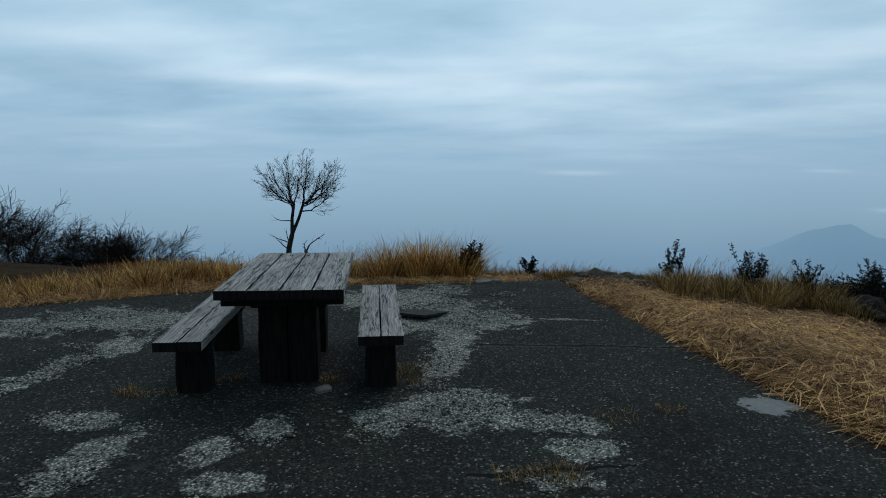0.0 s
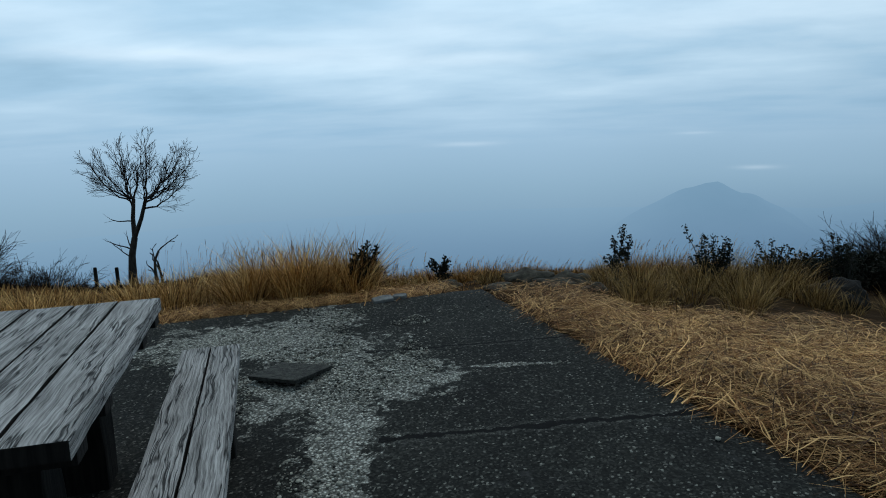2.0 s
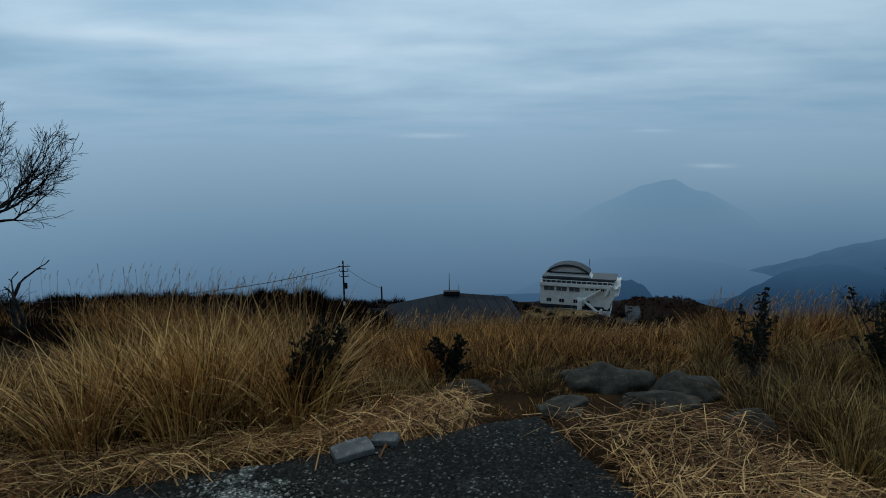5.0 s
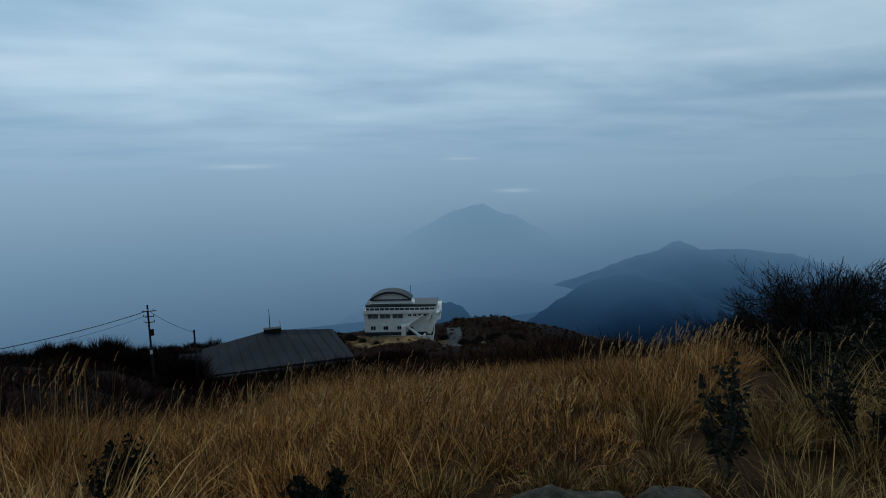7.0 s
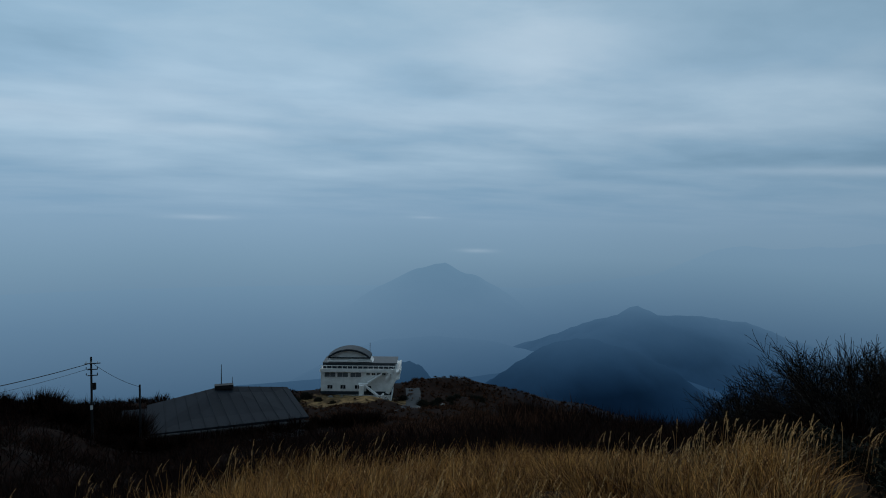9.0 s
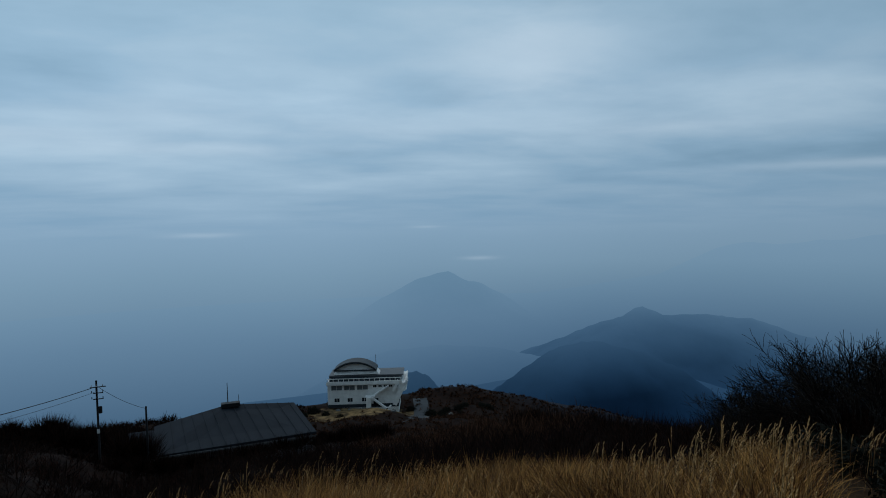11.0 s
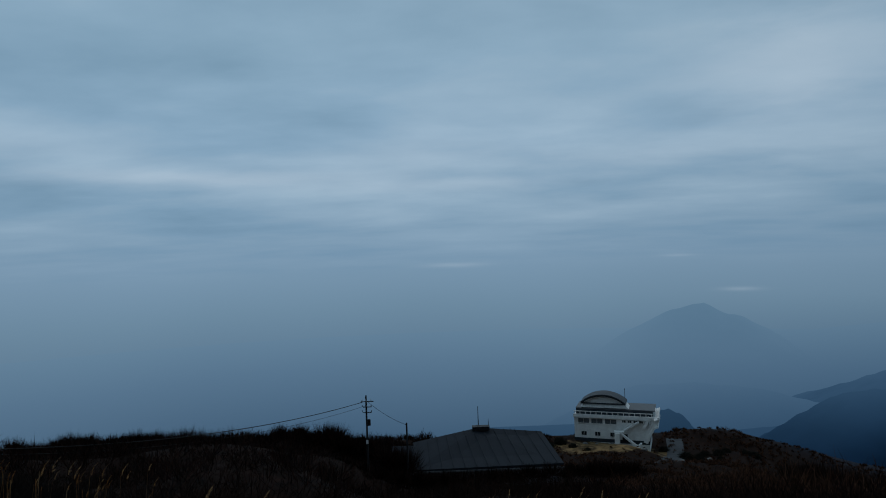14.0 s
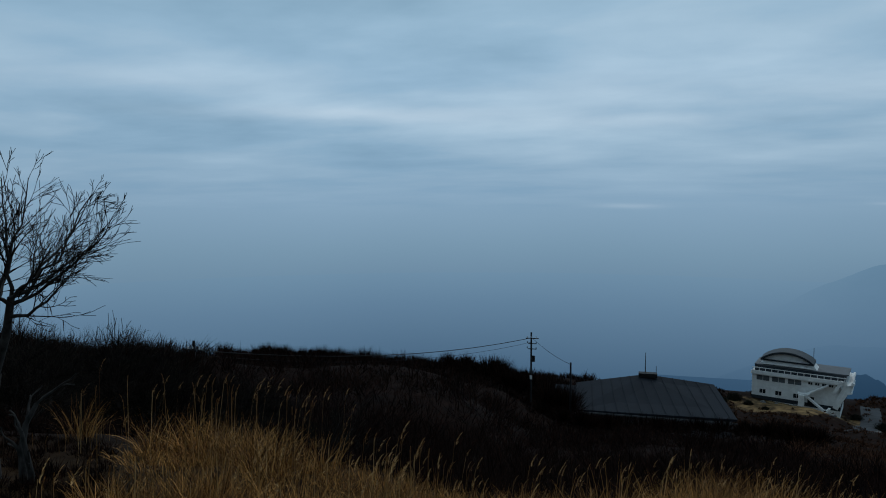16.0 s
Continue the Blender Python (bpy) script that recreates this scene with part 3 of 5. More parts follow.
hill("backdrop_hill_near", 620, 1000, -236, 210, 230, -420, hill_material("mist_glow_hill_near", -300, -225, (0.003, 0.009, 0.023), 0.10, 0.60, (640, 900), 420.0, 0.66),
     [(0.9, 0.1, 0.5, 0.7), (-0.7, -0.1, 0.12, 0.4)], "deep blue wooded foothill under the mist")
hill("backdrop_hill_valley", 590, 1650, -350, 420, 300, -560, hill_material("mist_glow_hill_valley", -520, -345, (0.004, 0.012, 0.028), 0.74, 0.95, (600, 1500), 560.0, 1.0),
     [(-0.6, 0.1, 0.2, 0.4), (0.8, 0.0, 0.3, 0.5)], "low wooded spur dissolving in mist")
hill("backdrop_hill_behind_hall", 146, 480, -114, 54, 60, -230, hill_material("mist_glow_spur", -200, -112, (0.004, 0.010, 0.022), 0.30, 0.42),
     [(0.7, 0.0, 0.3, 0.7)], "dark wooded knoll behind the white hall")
hill("backdrop_range", 3300, 2700, -165, 700, 300, -420, hill_material("mist_glow_range", -400, -165, (0.02, 0.03, 0.035), 1.0, 0.965),
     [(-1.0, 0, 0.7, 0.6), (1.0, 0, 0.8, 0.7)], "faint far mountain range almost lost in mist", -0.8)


# ---- branches ----
def grow(out, p, way, length, thick, level, last, spread, rise, kids, shrink=0.68, steps=3, bend=0.25):
    """Collects tapered limbs (points and radii) of a branch and all that it bears."""
    pts, rad = [p.copy()], [thick]
    d = way.normalized()
    for s in range(steps):
        d = (d + Vector(rng.normal(0, bend * 0.35, 3)) + Vector((0, 0, rise * 0.12))).normalized()
        p = p + d * (length / steps)
        pts.append(p.copy())
        rad.append(thick * (1 - 0.45 * (s + 1) / steps) if level < last else thick * (1 - 0.85 * (s + 1) / steps))
    out.append((level, pts, rad))
    if level >= last:
        return
    n = kids if isinstance(kids, int) else kids[min(level, len(kids) - 1)]
    for k in range(n):
        f = 1.0 if k == 0 else rng.uniform(0.3, 0.95)
        i = min(int(f * steps), steps - 1)
        q = pts[i].lerp(pts[i + 1], f * steps - i)
        side = Vector(rng.normal(0, 1, 3))
        side = (side - side.dot(d) * d).normalized()
        a = spread * rng.uniform(0.6, 1.2) * (0.5 if k == 0 else 1)
        nd = d * math.cos(a) + side * math.sin(a)
        grow(out, q, nd, length * shrink * rng.uniform(0.75, 1.2), rad[min(i + 1, steps)] * (0.8 if k == 0 else 0.62), level + 1, last, spread, rise, kids, shrink, steps, bend)


def limbs_mesh(name, limbs, mat, parent, sides=5, label="", least=0.0012):
    V, F = [], []
    for _, pts, rad in limbs:
        base = len(V)
        for i, (p, r) in enumerate(zip(pts, rad)):
            d = (pts[min(i + 1, len(pts) - 1)] - pts[max(i - 1, 0)]).normalized()
            a = d.orthogonal().normalized()
            b = d.cross(a)
            for s in range(sides):
                t = 2 * math.pi * s / sides
                V.append(p + (a * math.cos(t) + b * math.sin(t)) * max(r, least))
        for i in range(len(pts) - 1):
            for s in range(sides):
                q = base + i * sides
                F.append((q + s, q + (s + 1) % sides, q + sides + (s + 1) % sides, q + sides + s))
    ob = mesh_from(name, [tuple(v) for v in V], F, mat, parent, smooth=sides > 4)
    return tagged(ob, label)


# ---- grass ----
def blades(name, base, length, lean, az, width, mat, label, sag=0.35, flat=None, parent=None):
    """Many curved, tapered blades as one mesh. base: N x 3."""
    n = len(base)
    ts = np.array([0, 0.36, 0.72, 1.0])
    dirv = np.stack([np.cos(az), np.sin(az), 0 * az], -1)
    sa = az + np.pi / 2 + rng.normal(0, 0.7, n)
    side = np.stack([np.cos(sa), np.sin(sa), 0 * az], -1)
    V = np.zeros((n, 7, 3))
    curl = rng.normal(0, 1.1, n)
    for k, t in enumerate(ts):
        out = length * lean * (0.35 * t + 0.65 * t ** 2)
        up = length * (t * np.sqrt(np.clip(1 - lean ** 2 * 0.6, 0.05, 1)) - sag * lean * t ** 2.2)
        if flat is not None:
            up = flat * length * np.sin(np.pi * t * 0.9)
            out = length * t
            turn = az + curl * (t - 0.5)
            dirv = np.stack([np.cos(turn), np.sin(turn), 0 * az], -1)
        c = base + dirv * out[:, None] + np.array([0, 0, 1.0]) * up[:, None]
        w = (width * (1 - 0.75 * t ** 1.5))[:, None] * side * 0.5
        if k < 3:
            V[:, 2 * k] = c - w
            V[:, 2 * k + 1] = c + w
        else:
            V[:, 6] = c
    o = (np.arange(n) * 7)[:, None]
    tri = np.array([[0, 1, 3], [0, 3, 2], [2, 3, 5], [2, 5, 4], [4, 5, 6]])
    F = (o[:, None, :] + tri[None]).reshape(-1, 3)
    ob = mesh_from(name, V.reshape(-1, 3), F, mat, parent)
    return tagged(ob, label, "grass", kind="stuff") if parent is None else ob


def on_land(x, y, dz=-0.02):
    return np.stack([x, y, land(x, y) + dz], -1)


def clumps(cx, cy, per, radius, tall):
    """Blade bases, leaning outwards from the clumps' middles."""
    X, Y, L, A, E = [], [], [], [], []
    for x, y, h, r in zip(cx, cy, tall, radius):
        k = int(per * rng.uniform(0.7, 1.3))
        a = rng.uniform(0, 2 * np.pi, k)
        q = r * np.sqrt(rng.uniform(0, 1, k))
        X.append(x + q * np.cos(a)), Y.append(y + q * np.sin(a))
        L.append(h * rng.uniform(0.45, 1.12, k))
        A.append(a + rng.normal(0, 0.7, k))
        E.append(np.clip(0.12 + 0.62 * q / r * rng.uniform(0.3, 1.2, k) + np.abs(rng.normal(0, 0.16, k)), 0.03, 0.98))
    return [np.concatenate(v) for v in (X, Y, L, A, E)]


def plumes(name, base, tall, label):
    """Silver-grass stalks that end in a drooping feathery head."""
    n = len(base)
    az = rng.normal(-0.2, 0.7, n)
    dirv = np.stack([np.cos(az), np.sin(az), 0 * az], -1)
    V, F = [], []
    up = np.array([0, 0, 1.0])
    per = 22
    for i in range(n):
        b, h = base[i], tall[i]
        lean = rng.uniform(0.05, 0.22)
        tip = b + up * h + dirv[i] * h * lean
        side = np.array([-dirv[i][1], dirv[i][0], 0]) * 0.0022
        k = len(V)
        V += [b - side, b + side, tip + side * 0.6, tip - side * 0.6]
        F += [(k, k + 1, k + 2), (k, k + 2, k + 3)]
        hl = rng.uniform(0.06, 0.13)
        for s in range(per):
            f = s / per
            c = tip - up * hl * 0.15 + (up * (f - 0.1) * 0.9 + dirv[i] * (0.1 + 0.5 * f * f)) * hl
            a = rng.uniform(0, 2 * np.pi)
            o = np.array([math.cos(a), math.sin(a), 0.2]) * hl * 0.13 * (1.1 - f) + dirv[i] * hl * 0.12 - up * hl * 0.05 + up * hl * 0.14
            w = np.cross(o, up + 0.1)
            w = w / (np.linalg.norm(w) + 1e-9) * 0.0034
            k = len(V)
            V += [c - w, c + w, c + o]
            F.append((k, k + 1, k + 2))
    ob = mesh_from(name, V, F, PLUME)
    return tagged(ob, label, "grass", kind="stuff")


def straw(name, x, y, label, size=(0.10, 0.36), deep=0.07):
    n = len(x)
    swirl = np.sin(x * 2.1) * 1.3 + np.cos(y * 1.9) * 1.3
    az = swirl + rng.normal(0, 0.75, n) + np.where(rng.uniform(0, 1, n) > 0.5, np.pi, 0)
    L = rng.uniform(*size, n) * np.where(rng.uniform(0, 1, n) < 0.2, 1.35, 1)
    base = on_land(x, y, 0.004) + np.stack([0 * x, 0 * x, rng.uniform(0, 1, n) ** 1.5 * deep], -1)
    base[:, 0] -= np.cos(az) * L / 2
    base[:, 1] -= np.sin(az) * L / 2
    return blades(name, base, L, np.full(n, 0.9), az, np.where(rng.uniform(0, 1, n) < 0.45, rng.uniform(0.005, 0.0095, n), rng.uniform(0.002, 0.005, n)), STRAW, label, flat=rng.uniform(-0.02, 0.22, n))


def build_straw():
    n = 68000
    d = rng.uniform(0, 1, n) * 2.34 + np.where(rng.uniform(0, 1, n) < 0.5, 0.05, 0)
    s = rng.uniform(-1.2, 7.1, n)
    keep = rng.uniform(0, 1, n) < np.clip(1.5 - 0.45 * d, 0.2, 1)
    y = s
    x = 1.06 + (7.15 - y) * 0.367 + d / 0.939
    ok = keep & ~((d > 0.9) & (s > 6.4)) & ~((s > 6.6) & (rng.uniform(0, 1, n) < 0.6))
    straw("mown_straw", x[ok], y[ok], "thick layer of mown golden straw beside the asphalt")
    n = 26000
    x = rng.uniform(-9, 0.75, n)
    w = np.clip(0.42 + 0.12 * np.sin(x * 2.3), 0.2, 0.8) + np.where(x < -2.5, 0.35, 0)
    y = far_edge(x) + 0.06 + rng.uniform(0, 1, n) * w
    straw("straw_verge", x, y, "narrow verge of flattened golden straw along the asphalt", (0.12, 0.34), 0.05)


build_straw()


def sward(x, y):
    """The meadow's height: kept short near the brow, tall down the slope."""
    brow = 1.447 - (0.272 if (x - 0.53) / (y - 3.5) < 0.37 else 0.245) * (y - 3.49)
    if 0.17 < (x - 0.63) / (y - 2.3) < 0.33:
        brow = min(brow, 1.44 - 0.262 * (y - 2.325))
    brow = min(brow, 1.30 - (0.362 if x < 0.9 * (y - 6.9) + 1.0 else 0.31) * math.hypot(x - 1.0, y - 6.9))
    return float(np.clip(brow - float(land(x, y)), 0.19, min(0.95, 0.5 + 0.09 * max(0.0, y - 10))))


def meadow_end(x):
    """Where the scrub takes over from the meadow down the slope."""
    return 12.9 + float(np.clip((x + 0.6) * 1.4, 0.0, 3.3))


def build_tall_grass():
    # thick stand behind the terrace's far edge
    cx, cy, th, rd = [], [], [], []
    for _ in range(150):
        x = rng.uniform(-6.5, -0.12)
        deep = rng.uniform(0.45, 2.4)
        y = far_edge(x) + deep
        cx.append(x), cy.append(y), rd.append(rng.uniform(0.12, 0.26))
        crown = 0.20 * math.exp(-((x + 0.5) / 0.65) ** 2) + 0.10 * math.exp(-((x + 1.9) / 0.8) ** 2) + 0.06 * math.sin(x * 3.1 + 1.0) + 0.43
        th.append(crown * (1.12 - 0.22 * deep) * rng.uniform(0.75, 1.1))
    for _ in range(20):
        x = rng.uniform(-1.15, -0.15)
        cx.append(x), cy.append(far_edge(x) + rng.uniform(0.5, 1.2)), rd.append(0.17), th.append(rng.uniform(0.62, 0.88))
    X, Y, L, A, E = clumps(cx, cy, 150, rd, th)
    blades("tall_grass", on_land(X, Y), L, E, A, rng.uniform(0.0035, 0.0085, len(X)), GRASS, "tall dry golden grass in clumps behind the asphalt")
    # falling meadow beyond
    cx, cy, th, rd = [], [], [], []
    for _ in range(2600):
        x, y = rng.uniform(-6.5, 8.0), rng.uniform(8.0, 16.2)
        if (x < 0.3 - 0.84 * (y - 7.2) and y > 8.8) or y > meadow_end(x) or (y > 12.3 and x > 6.2 + 0.3 * rng.normal()):
            continue
        if x > 1.20 * (y - 6.6) + 0.45 or (y > 9.5 and x > 5.5 and rng.uniform(0, 1) < 0.5):
            continue
        cx.append(x), cy.append(y), rd.append(rng.uniform(0.12, 0.3)), th.append(sward(x, y) * (rng.uniform(0.75, 1.0) if y < 11 else rng.uniform(0.5, 1.12)))
    for _ in range(22):
        x, y = rng.normal(-3.0, 0.6), rng.normal(12.5, 0.5)
        cx.append(x), cy.append(y), rd.append(rng.uniform(0.12, 0.22)), th.append(rng.uniform(0.4, 0.6))
    for _ in range(60):
        x, y = rng.uniform(-2.7, -0.7), rng.uniform(9.7, 11.3)
        crest = 1.38 - 0.205 * math.hypot(x - 0.58, y - 3.3) - float(land(x, y))
        cx.append(x), cy.append(y), rd.append(rng.uniform(0.10, 0.2)), th.append(min(max(crest, 0.25), 0.8) * rng.uniform(0.6, 1.0))
    X, Y, L, A, E = clumps(cx, cy, 100, rd, th)
    blades("meadow_grass", on_land(X, Y), L, E, A, rng.uniform(0.003, 0.007, len(X)), MEADOW, "dry golden silver-grass meadow on the slope")
    # olive tufts on the shoulder right of the rocks
    cx, cy, th, rd = [], [], [], []
    for x, y, k, w, h in ((2.6, 7.0, 9, 0.35, 0.42), (2.2, 7.9, 7, 0.35, 0.15), (3.3, 7.1, 8, 0.4, 0.45), (4.2, 8.2, 9, 0.28, 0.72), (3.9, 7.7, 8, 0.5, 0.48),
                          (1.2, 8.1, 7, 0.4, 0.14), (3.2, 8.5, 12, 0.5, 0.38), (4.9, 7.2, 7, 0.5, 0.4), (5.6, 6.4, 8, 0.6, 0.4), (0.4, 7.8, 8, 0.3, 0.28), (2.4, 6.55, 4, 0.25, 0.3)):
        for _ in range(k):
            cx.append(x + rng.normal(0, w * 0.6)), cy.append(y + rng.normal(0, w * 0.6)), rd.append(rng.uniform(0.08, 0.16)), th.append(h * rng.uniform(0.7, 1.1))
    X, Y, L, A, E = clumps(cx, cy, 170, rd, th)
    blades("grass_tufts", on_land(X, Y), L, E, A, rng.uniform(0.003, 0.006, len(X)), TUFT, "olive-brown grass tufts among rocks")
    # short dry grass round the terrace's tip
    cx = rng.uniform(-0.3, 2.2, 110)
    cy = 7.2 + 0.1 * np.abs(cx - 1.0) + rng.uniform(0.02, 1.3, 110)
    ok = right_of(cx, cy) > 0.05 - 3 * (cy > 7.2)
    X, Y, L, A, E = clumps(cx[ok], cy[ok], 60, rng.uniform(0.06, 0.14, 110)[ok], np.where(cx < 0.4, rng.uniform(0.10, 0.2, 110), rng.uniform(0.04, 0.10, 110))[ok])
    blades("short_grass", on_land(X, Y), L, E, A, rng.uniform(0.003, 0.006, len(X)), MEADOW, "short dry brown grass at the asphalt's tip")
    # plume-headed stalks
    x = np.concatenate([rng.uniform(-2.4, 5.5, 700), rng.normal(5.0, 0.5, 90), rng.normal(-3.1, 0.55, 60), rng.uniform(-5.0, 3.6, 700), rng.uniform(-2.7, -0.6, 150)])
    y = np.concatenate([rng.uniform(8.8, 11.8, 700), rng.normal(10.7, 0.5, 90), rng.normal(12.4, 0.45, 60), rng.uniform(11.8, 16.0, 700), rng.uniform(9.7, 11.3, 150)])
    low = np.array([sward(a, b) for a, b in zip(x, y)])
    keep = y < np.array([meadow_end(a) + 0.6 for a in x])
    kind = np.repeat(np.arange(5), (700, 90, 60, 700, 150))
    crest = np.clip(1.42 - 0.198 * np.hypot(x - 0.58, y - 3.3) - land(x, y), 0.3, 0.95)
    tall = np.choose(kind, (low * 0.97, 0 * low + 0.46, 0 * low + 0.78, low * 0.98, crest)) * rng.uniform(0.72, 1.06, len(x))
    keep &= ~((x > 1.15 * (y - 6.6) + 0.6) & (kind != 1))
    plumes("plume_grass", on_land(x[keep], y[keep]), tall[keep], "feathery silver-grass plumes above the meadow")
    # weeds in the broken asphalt
    cx, cy, th, rd = [], [], [], []
    for x, y in ((0.02, 3.28), (0.2, 3.15), (-0.48, 3.15), (1.12, 1.95), (1.0, 1.98), (1.2, 1.9), (0.92, 1.92), (1.08, 2.03), (-0.42, 3.05), (-1.05, 2.95), (-1.49, 2.58), (-1.35, 2.62), (-1.6, 2.6), (0.12, 3.36), (0.06, 3.42), (1.75, 2.9), (1.45, 2.75)):
        for _ in range(5):
            cx.append(x + rng.normal(0, 0.05)), cy.append(y + rng.normal(0, 0.04)), rd.append(0.05), th.append(rng.uniform(0.03, 0.09))
    X, Y, L, A, E = clumps(cx, cy, 22, rd, th)
    base = np.stack([X, Y, 0 * X - 0.005], -1)
    blades("weed_tufts", base, L, E, A, rng.uniform(0.002, 0.004, len(X)), TUFT, "small yellowed weeds in asphalt cracks")


build_tall_grass()


# ---- scrub on the slope ----
def build_scrub():
    dark, red = [], []
    spots = []
    for _ in range(9000):
        y = 12.3 + 120 * rng.uniform(0, 1) ** 1.7
        x = rng.uniform(-1.35, 1.5) * (y - 4)
        if x < 6.2 and y < meadow_end(x) + 0.3:
            continue
        if x > 1.0 * y + 8 and y > 26:
            continue
        if -9 < x < 24 and 100 < y < 140:
            continue
        spots.append((x, y))
    for _ in range(420):
        y = rng.uniform(8.6, 12.6)
        x = 1.28 * (y - 6.6) + 0.9 + rng.uniform(0, 4.5)
        if y - 6.6 > 2.2 or x > 4.5:
            spots.append((x, y))
    for _ in range(700):
        x, y = rng.uniform(-7.5, -2.2), rng.uniform(9.9, 12.4)
        if x < 0.1 - 0.86 * (y - 7.2) and math.hypot(x + 4.15, y - 10.95) > 0.3:
            spots.append((x, y))
    for _ in range(6500):
        y = rng.uniform(120, 215)
        x = rng.uniform(-0.6, 0.75) * y
        if -9 < x < 24 and y < 140:
            continue
        if 30 < x < 60 and 168 < y < 208 and rng.uniform(0, 1) < 0.93:
            continue
        spots.append((x, y))
    X, Y = np.array(spots).T
    Z = land(X, Y)
    for x, y, z in zip(X, Y, Z):
        d = math.hypot(x, y - 7)
        tall = rng.uniform(0.6, 1.1) * (0.85 if d < 14 else 1.15 if d < 30 else 1.8) * (0.95 + 0.9 * noise.noise(Vector((x * 0.12, y * 0.09, 3))))
        if x > 20 and y > 110:
            tall *= 0.55
        V = red if x > 0.12 * y + 6 and y > 30 else dark
        if y < 12.6:
            tall *= 0.5 if x < 0 else 0.34 + 0.05 * max(0.0, x - 4)
        if x < -6 and d > 26:
            tall *= 1.4
        k = 60 if d < 20 else (34 if d < 45 else 22)
        w = max(0.005, d * 0.0006)
        a = rng.uniform(0, 2 * np.pi, k)
        e = np.arccos(rng.uniform(0.05, 1.0, k))
        out = np.stack([np.cos(a) * np.sin(e), np.sin(a) * np.sin(e), 0.95 * np.cos(e)], -1)
        hub = np.array([x, y, z - 0.05])
        tip = hub + out * tall * rng.uniform(0.55, 1.08, (k, 1)) * np.array([0.95, 0.95, 1])
        root = hub + out * tall * rng.uniform(0.0, 0.45, (k, 1)) + rng.normal(0, 0.12 * tall, (k, 3)) * np.array([1, 1, 0.3])
        s = rng.uniform(0, np.pi, k)
        side = np.stack([np.cos(s), np.sin(s), rng.normal(0, 0.3, k)], -1) * w
        V.append(np.stack([root - side, root + side, tip], 1).reshape(-1, 3))
        tip2 = tip + rng.normal(0, tall * 0.13, (k, 3)) + np.array([0, 0, tall * 0.05])
        mid = root + (tip - root) * rng.uniform(0.3, 0.7, (k, 1))
        V.append(np.stack([mid - side * 0.7, mid + side * 0.7, tip2], 1).reshape(-1, 3))
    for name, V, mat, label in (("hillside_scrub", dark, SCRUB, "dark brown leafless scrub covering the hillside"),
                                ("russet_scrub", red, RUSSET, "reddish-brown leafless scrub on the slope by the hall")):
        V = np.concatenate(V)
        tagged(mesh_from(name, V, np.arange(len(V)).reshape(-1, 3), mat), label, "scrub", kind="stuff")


build_scrub()


def build_woods():
    """Bare woodland on the ridge: each crown is a rounded dome of many fine twigs on a short trunk."""
    trees = []
    for _ in range(170):
        a, d = radians(rng.uniform(35, 64)), rng.uniform(38, 54)
        trees.append((0.4 - d * math.sin(a), 7.2 + d * math.cos(a), float(np.interp(math.degrees(a), (34.5, 36, 43, 64), (1.5, 3.5, 5.6, 6.2)))))
    for _ in range(230):
        x, y = rng.uniform(-75, -6.5), rng.uniform(113, 122)
        level = float(np.interp(x, (-75, -38, -22, -9, -4.5), (-26.6, -26.6, -26.6, -27.8, -28.4)))
        trees.append((x, y, min(max(level - float(land(x, y)), 1.4), 8.0)))
    for _ in range(90):
        x, y = rng.uniform(-14, 27), rng.uniform(95, 104)
        trees.append((x, y, min(max(-0.315 * (y - 6.9) + 1.29 - float(land(x, y)), 1.0), 4.2)))
    for _ in range(110):
        a, d = radians(rng.uniform(26, 46)), rng.uniform(38, 62)
        x, y = 1.0 + d * math.sin(a), 6.9 + d * math.cos(a)
        trees.append((x, y, min(max(1.29 - 0.287 * d - float(land(x, y)), 1.0), 5.0)))
    V = []
    for x, y, tall in trees:
        tall *= rng.uniform(0.72, 1.04)
        z, k, w = float(land(x, y)), 230, 0.0005 * math.hypot(x, y - 7)
        wide = tall * rng.uniform(0.42, 0.6)
        a, c = rng.uniform(0, 2 * np.pi, k), rng.uniform(-0.35, 1.0, k)
        out = np.stack([np.cos(a) * np.sqrt(1 - c * c), np.sin(a) * np.sqrt(1 - c * c), c], -1) * np.array([wide, wide, tall * 0.46])
        hub = np.array([x, y, z + tall * 0.54])
        tip = hub + out * rng.uniform(0.65, 1.08, (k, 1))
        root = hub + out * rng.uniform(0.0, 0.6, (k, 1)) - np.array([0, 0, tall * 0.16])
        s = rng.uniform(0, np.pi, k)
        side = np.stack([np.cos(s), np.sin(s), rng.normal(0, 0.4, k)], -1) * w
        V.append(np.stack([root - side, root + side, tip], 1).reshape(-1, 3))
        foot = np.array([x, y, z - 0.2])
        for s in (np.array([tall * 0.02, 0, 0]), np.array([0, tall * 0.02, 0])):
            V.append(np.stack([foot - s, foot + s, hub]))
    V = np.concatenate(V)
    tagged(mesh_from("far_woods", V, np.arange(len(V)).reshape(-1, 3), SCRUB), "dark bare woodland along the ridge", "woods", kind="stuff")


build_woods()


# ---- picnic table and benches ----
TURN = 16.5


def plank(name, parent, size, at, mat=WOOD, label="", rough=0.004, bevel=0.005, lean=0.0, shade_sides=(True, True)):
    bm = bmesh.new()
    block(bm, size, (0, 0, 0), bevel, rough, 14)
    bm.normal_update()
    # plank ends and gap-side faces get shade as near-black colour
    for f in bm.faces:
        f.material_index = 1 if abs(f.normal.y) > 0.7 or (shade_sides[0] and f.normal.x < -0.7) or (shade_sides[1] and f.normal.x > 0.7) else 0
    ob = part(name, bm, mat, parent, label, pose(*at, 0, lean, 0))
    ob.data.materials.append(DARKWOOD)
    return ob


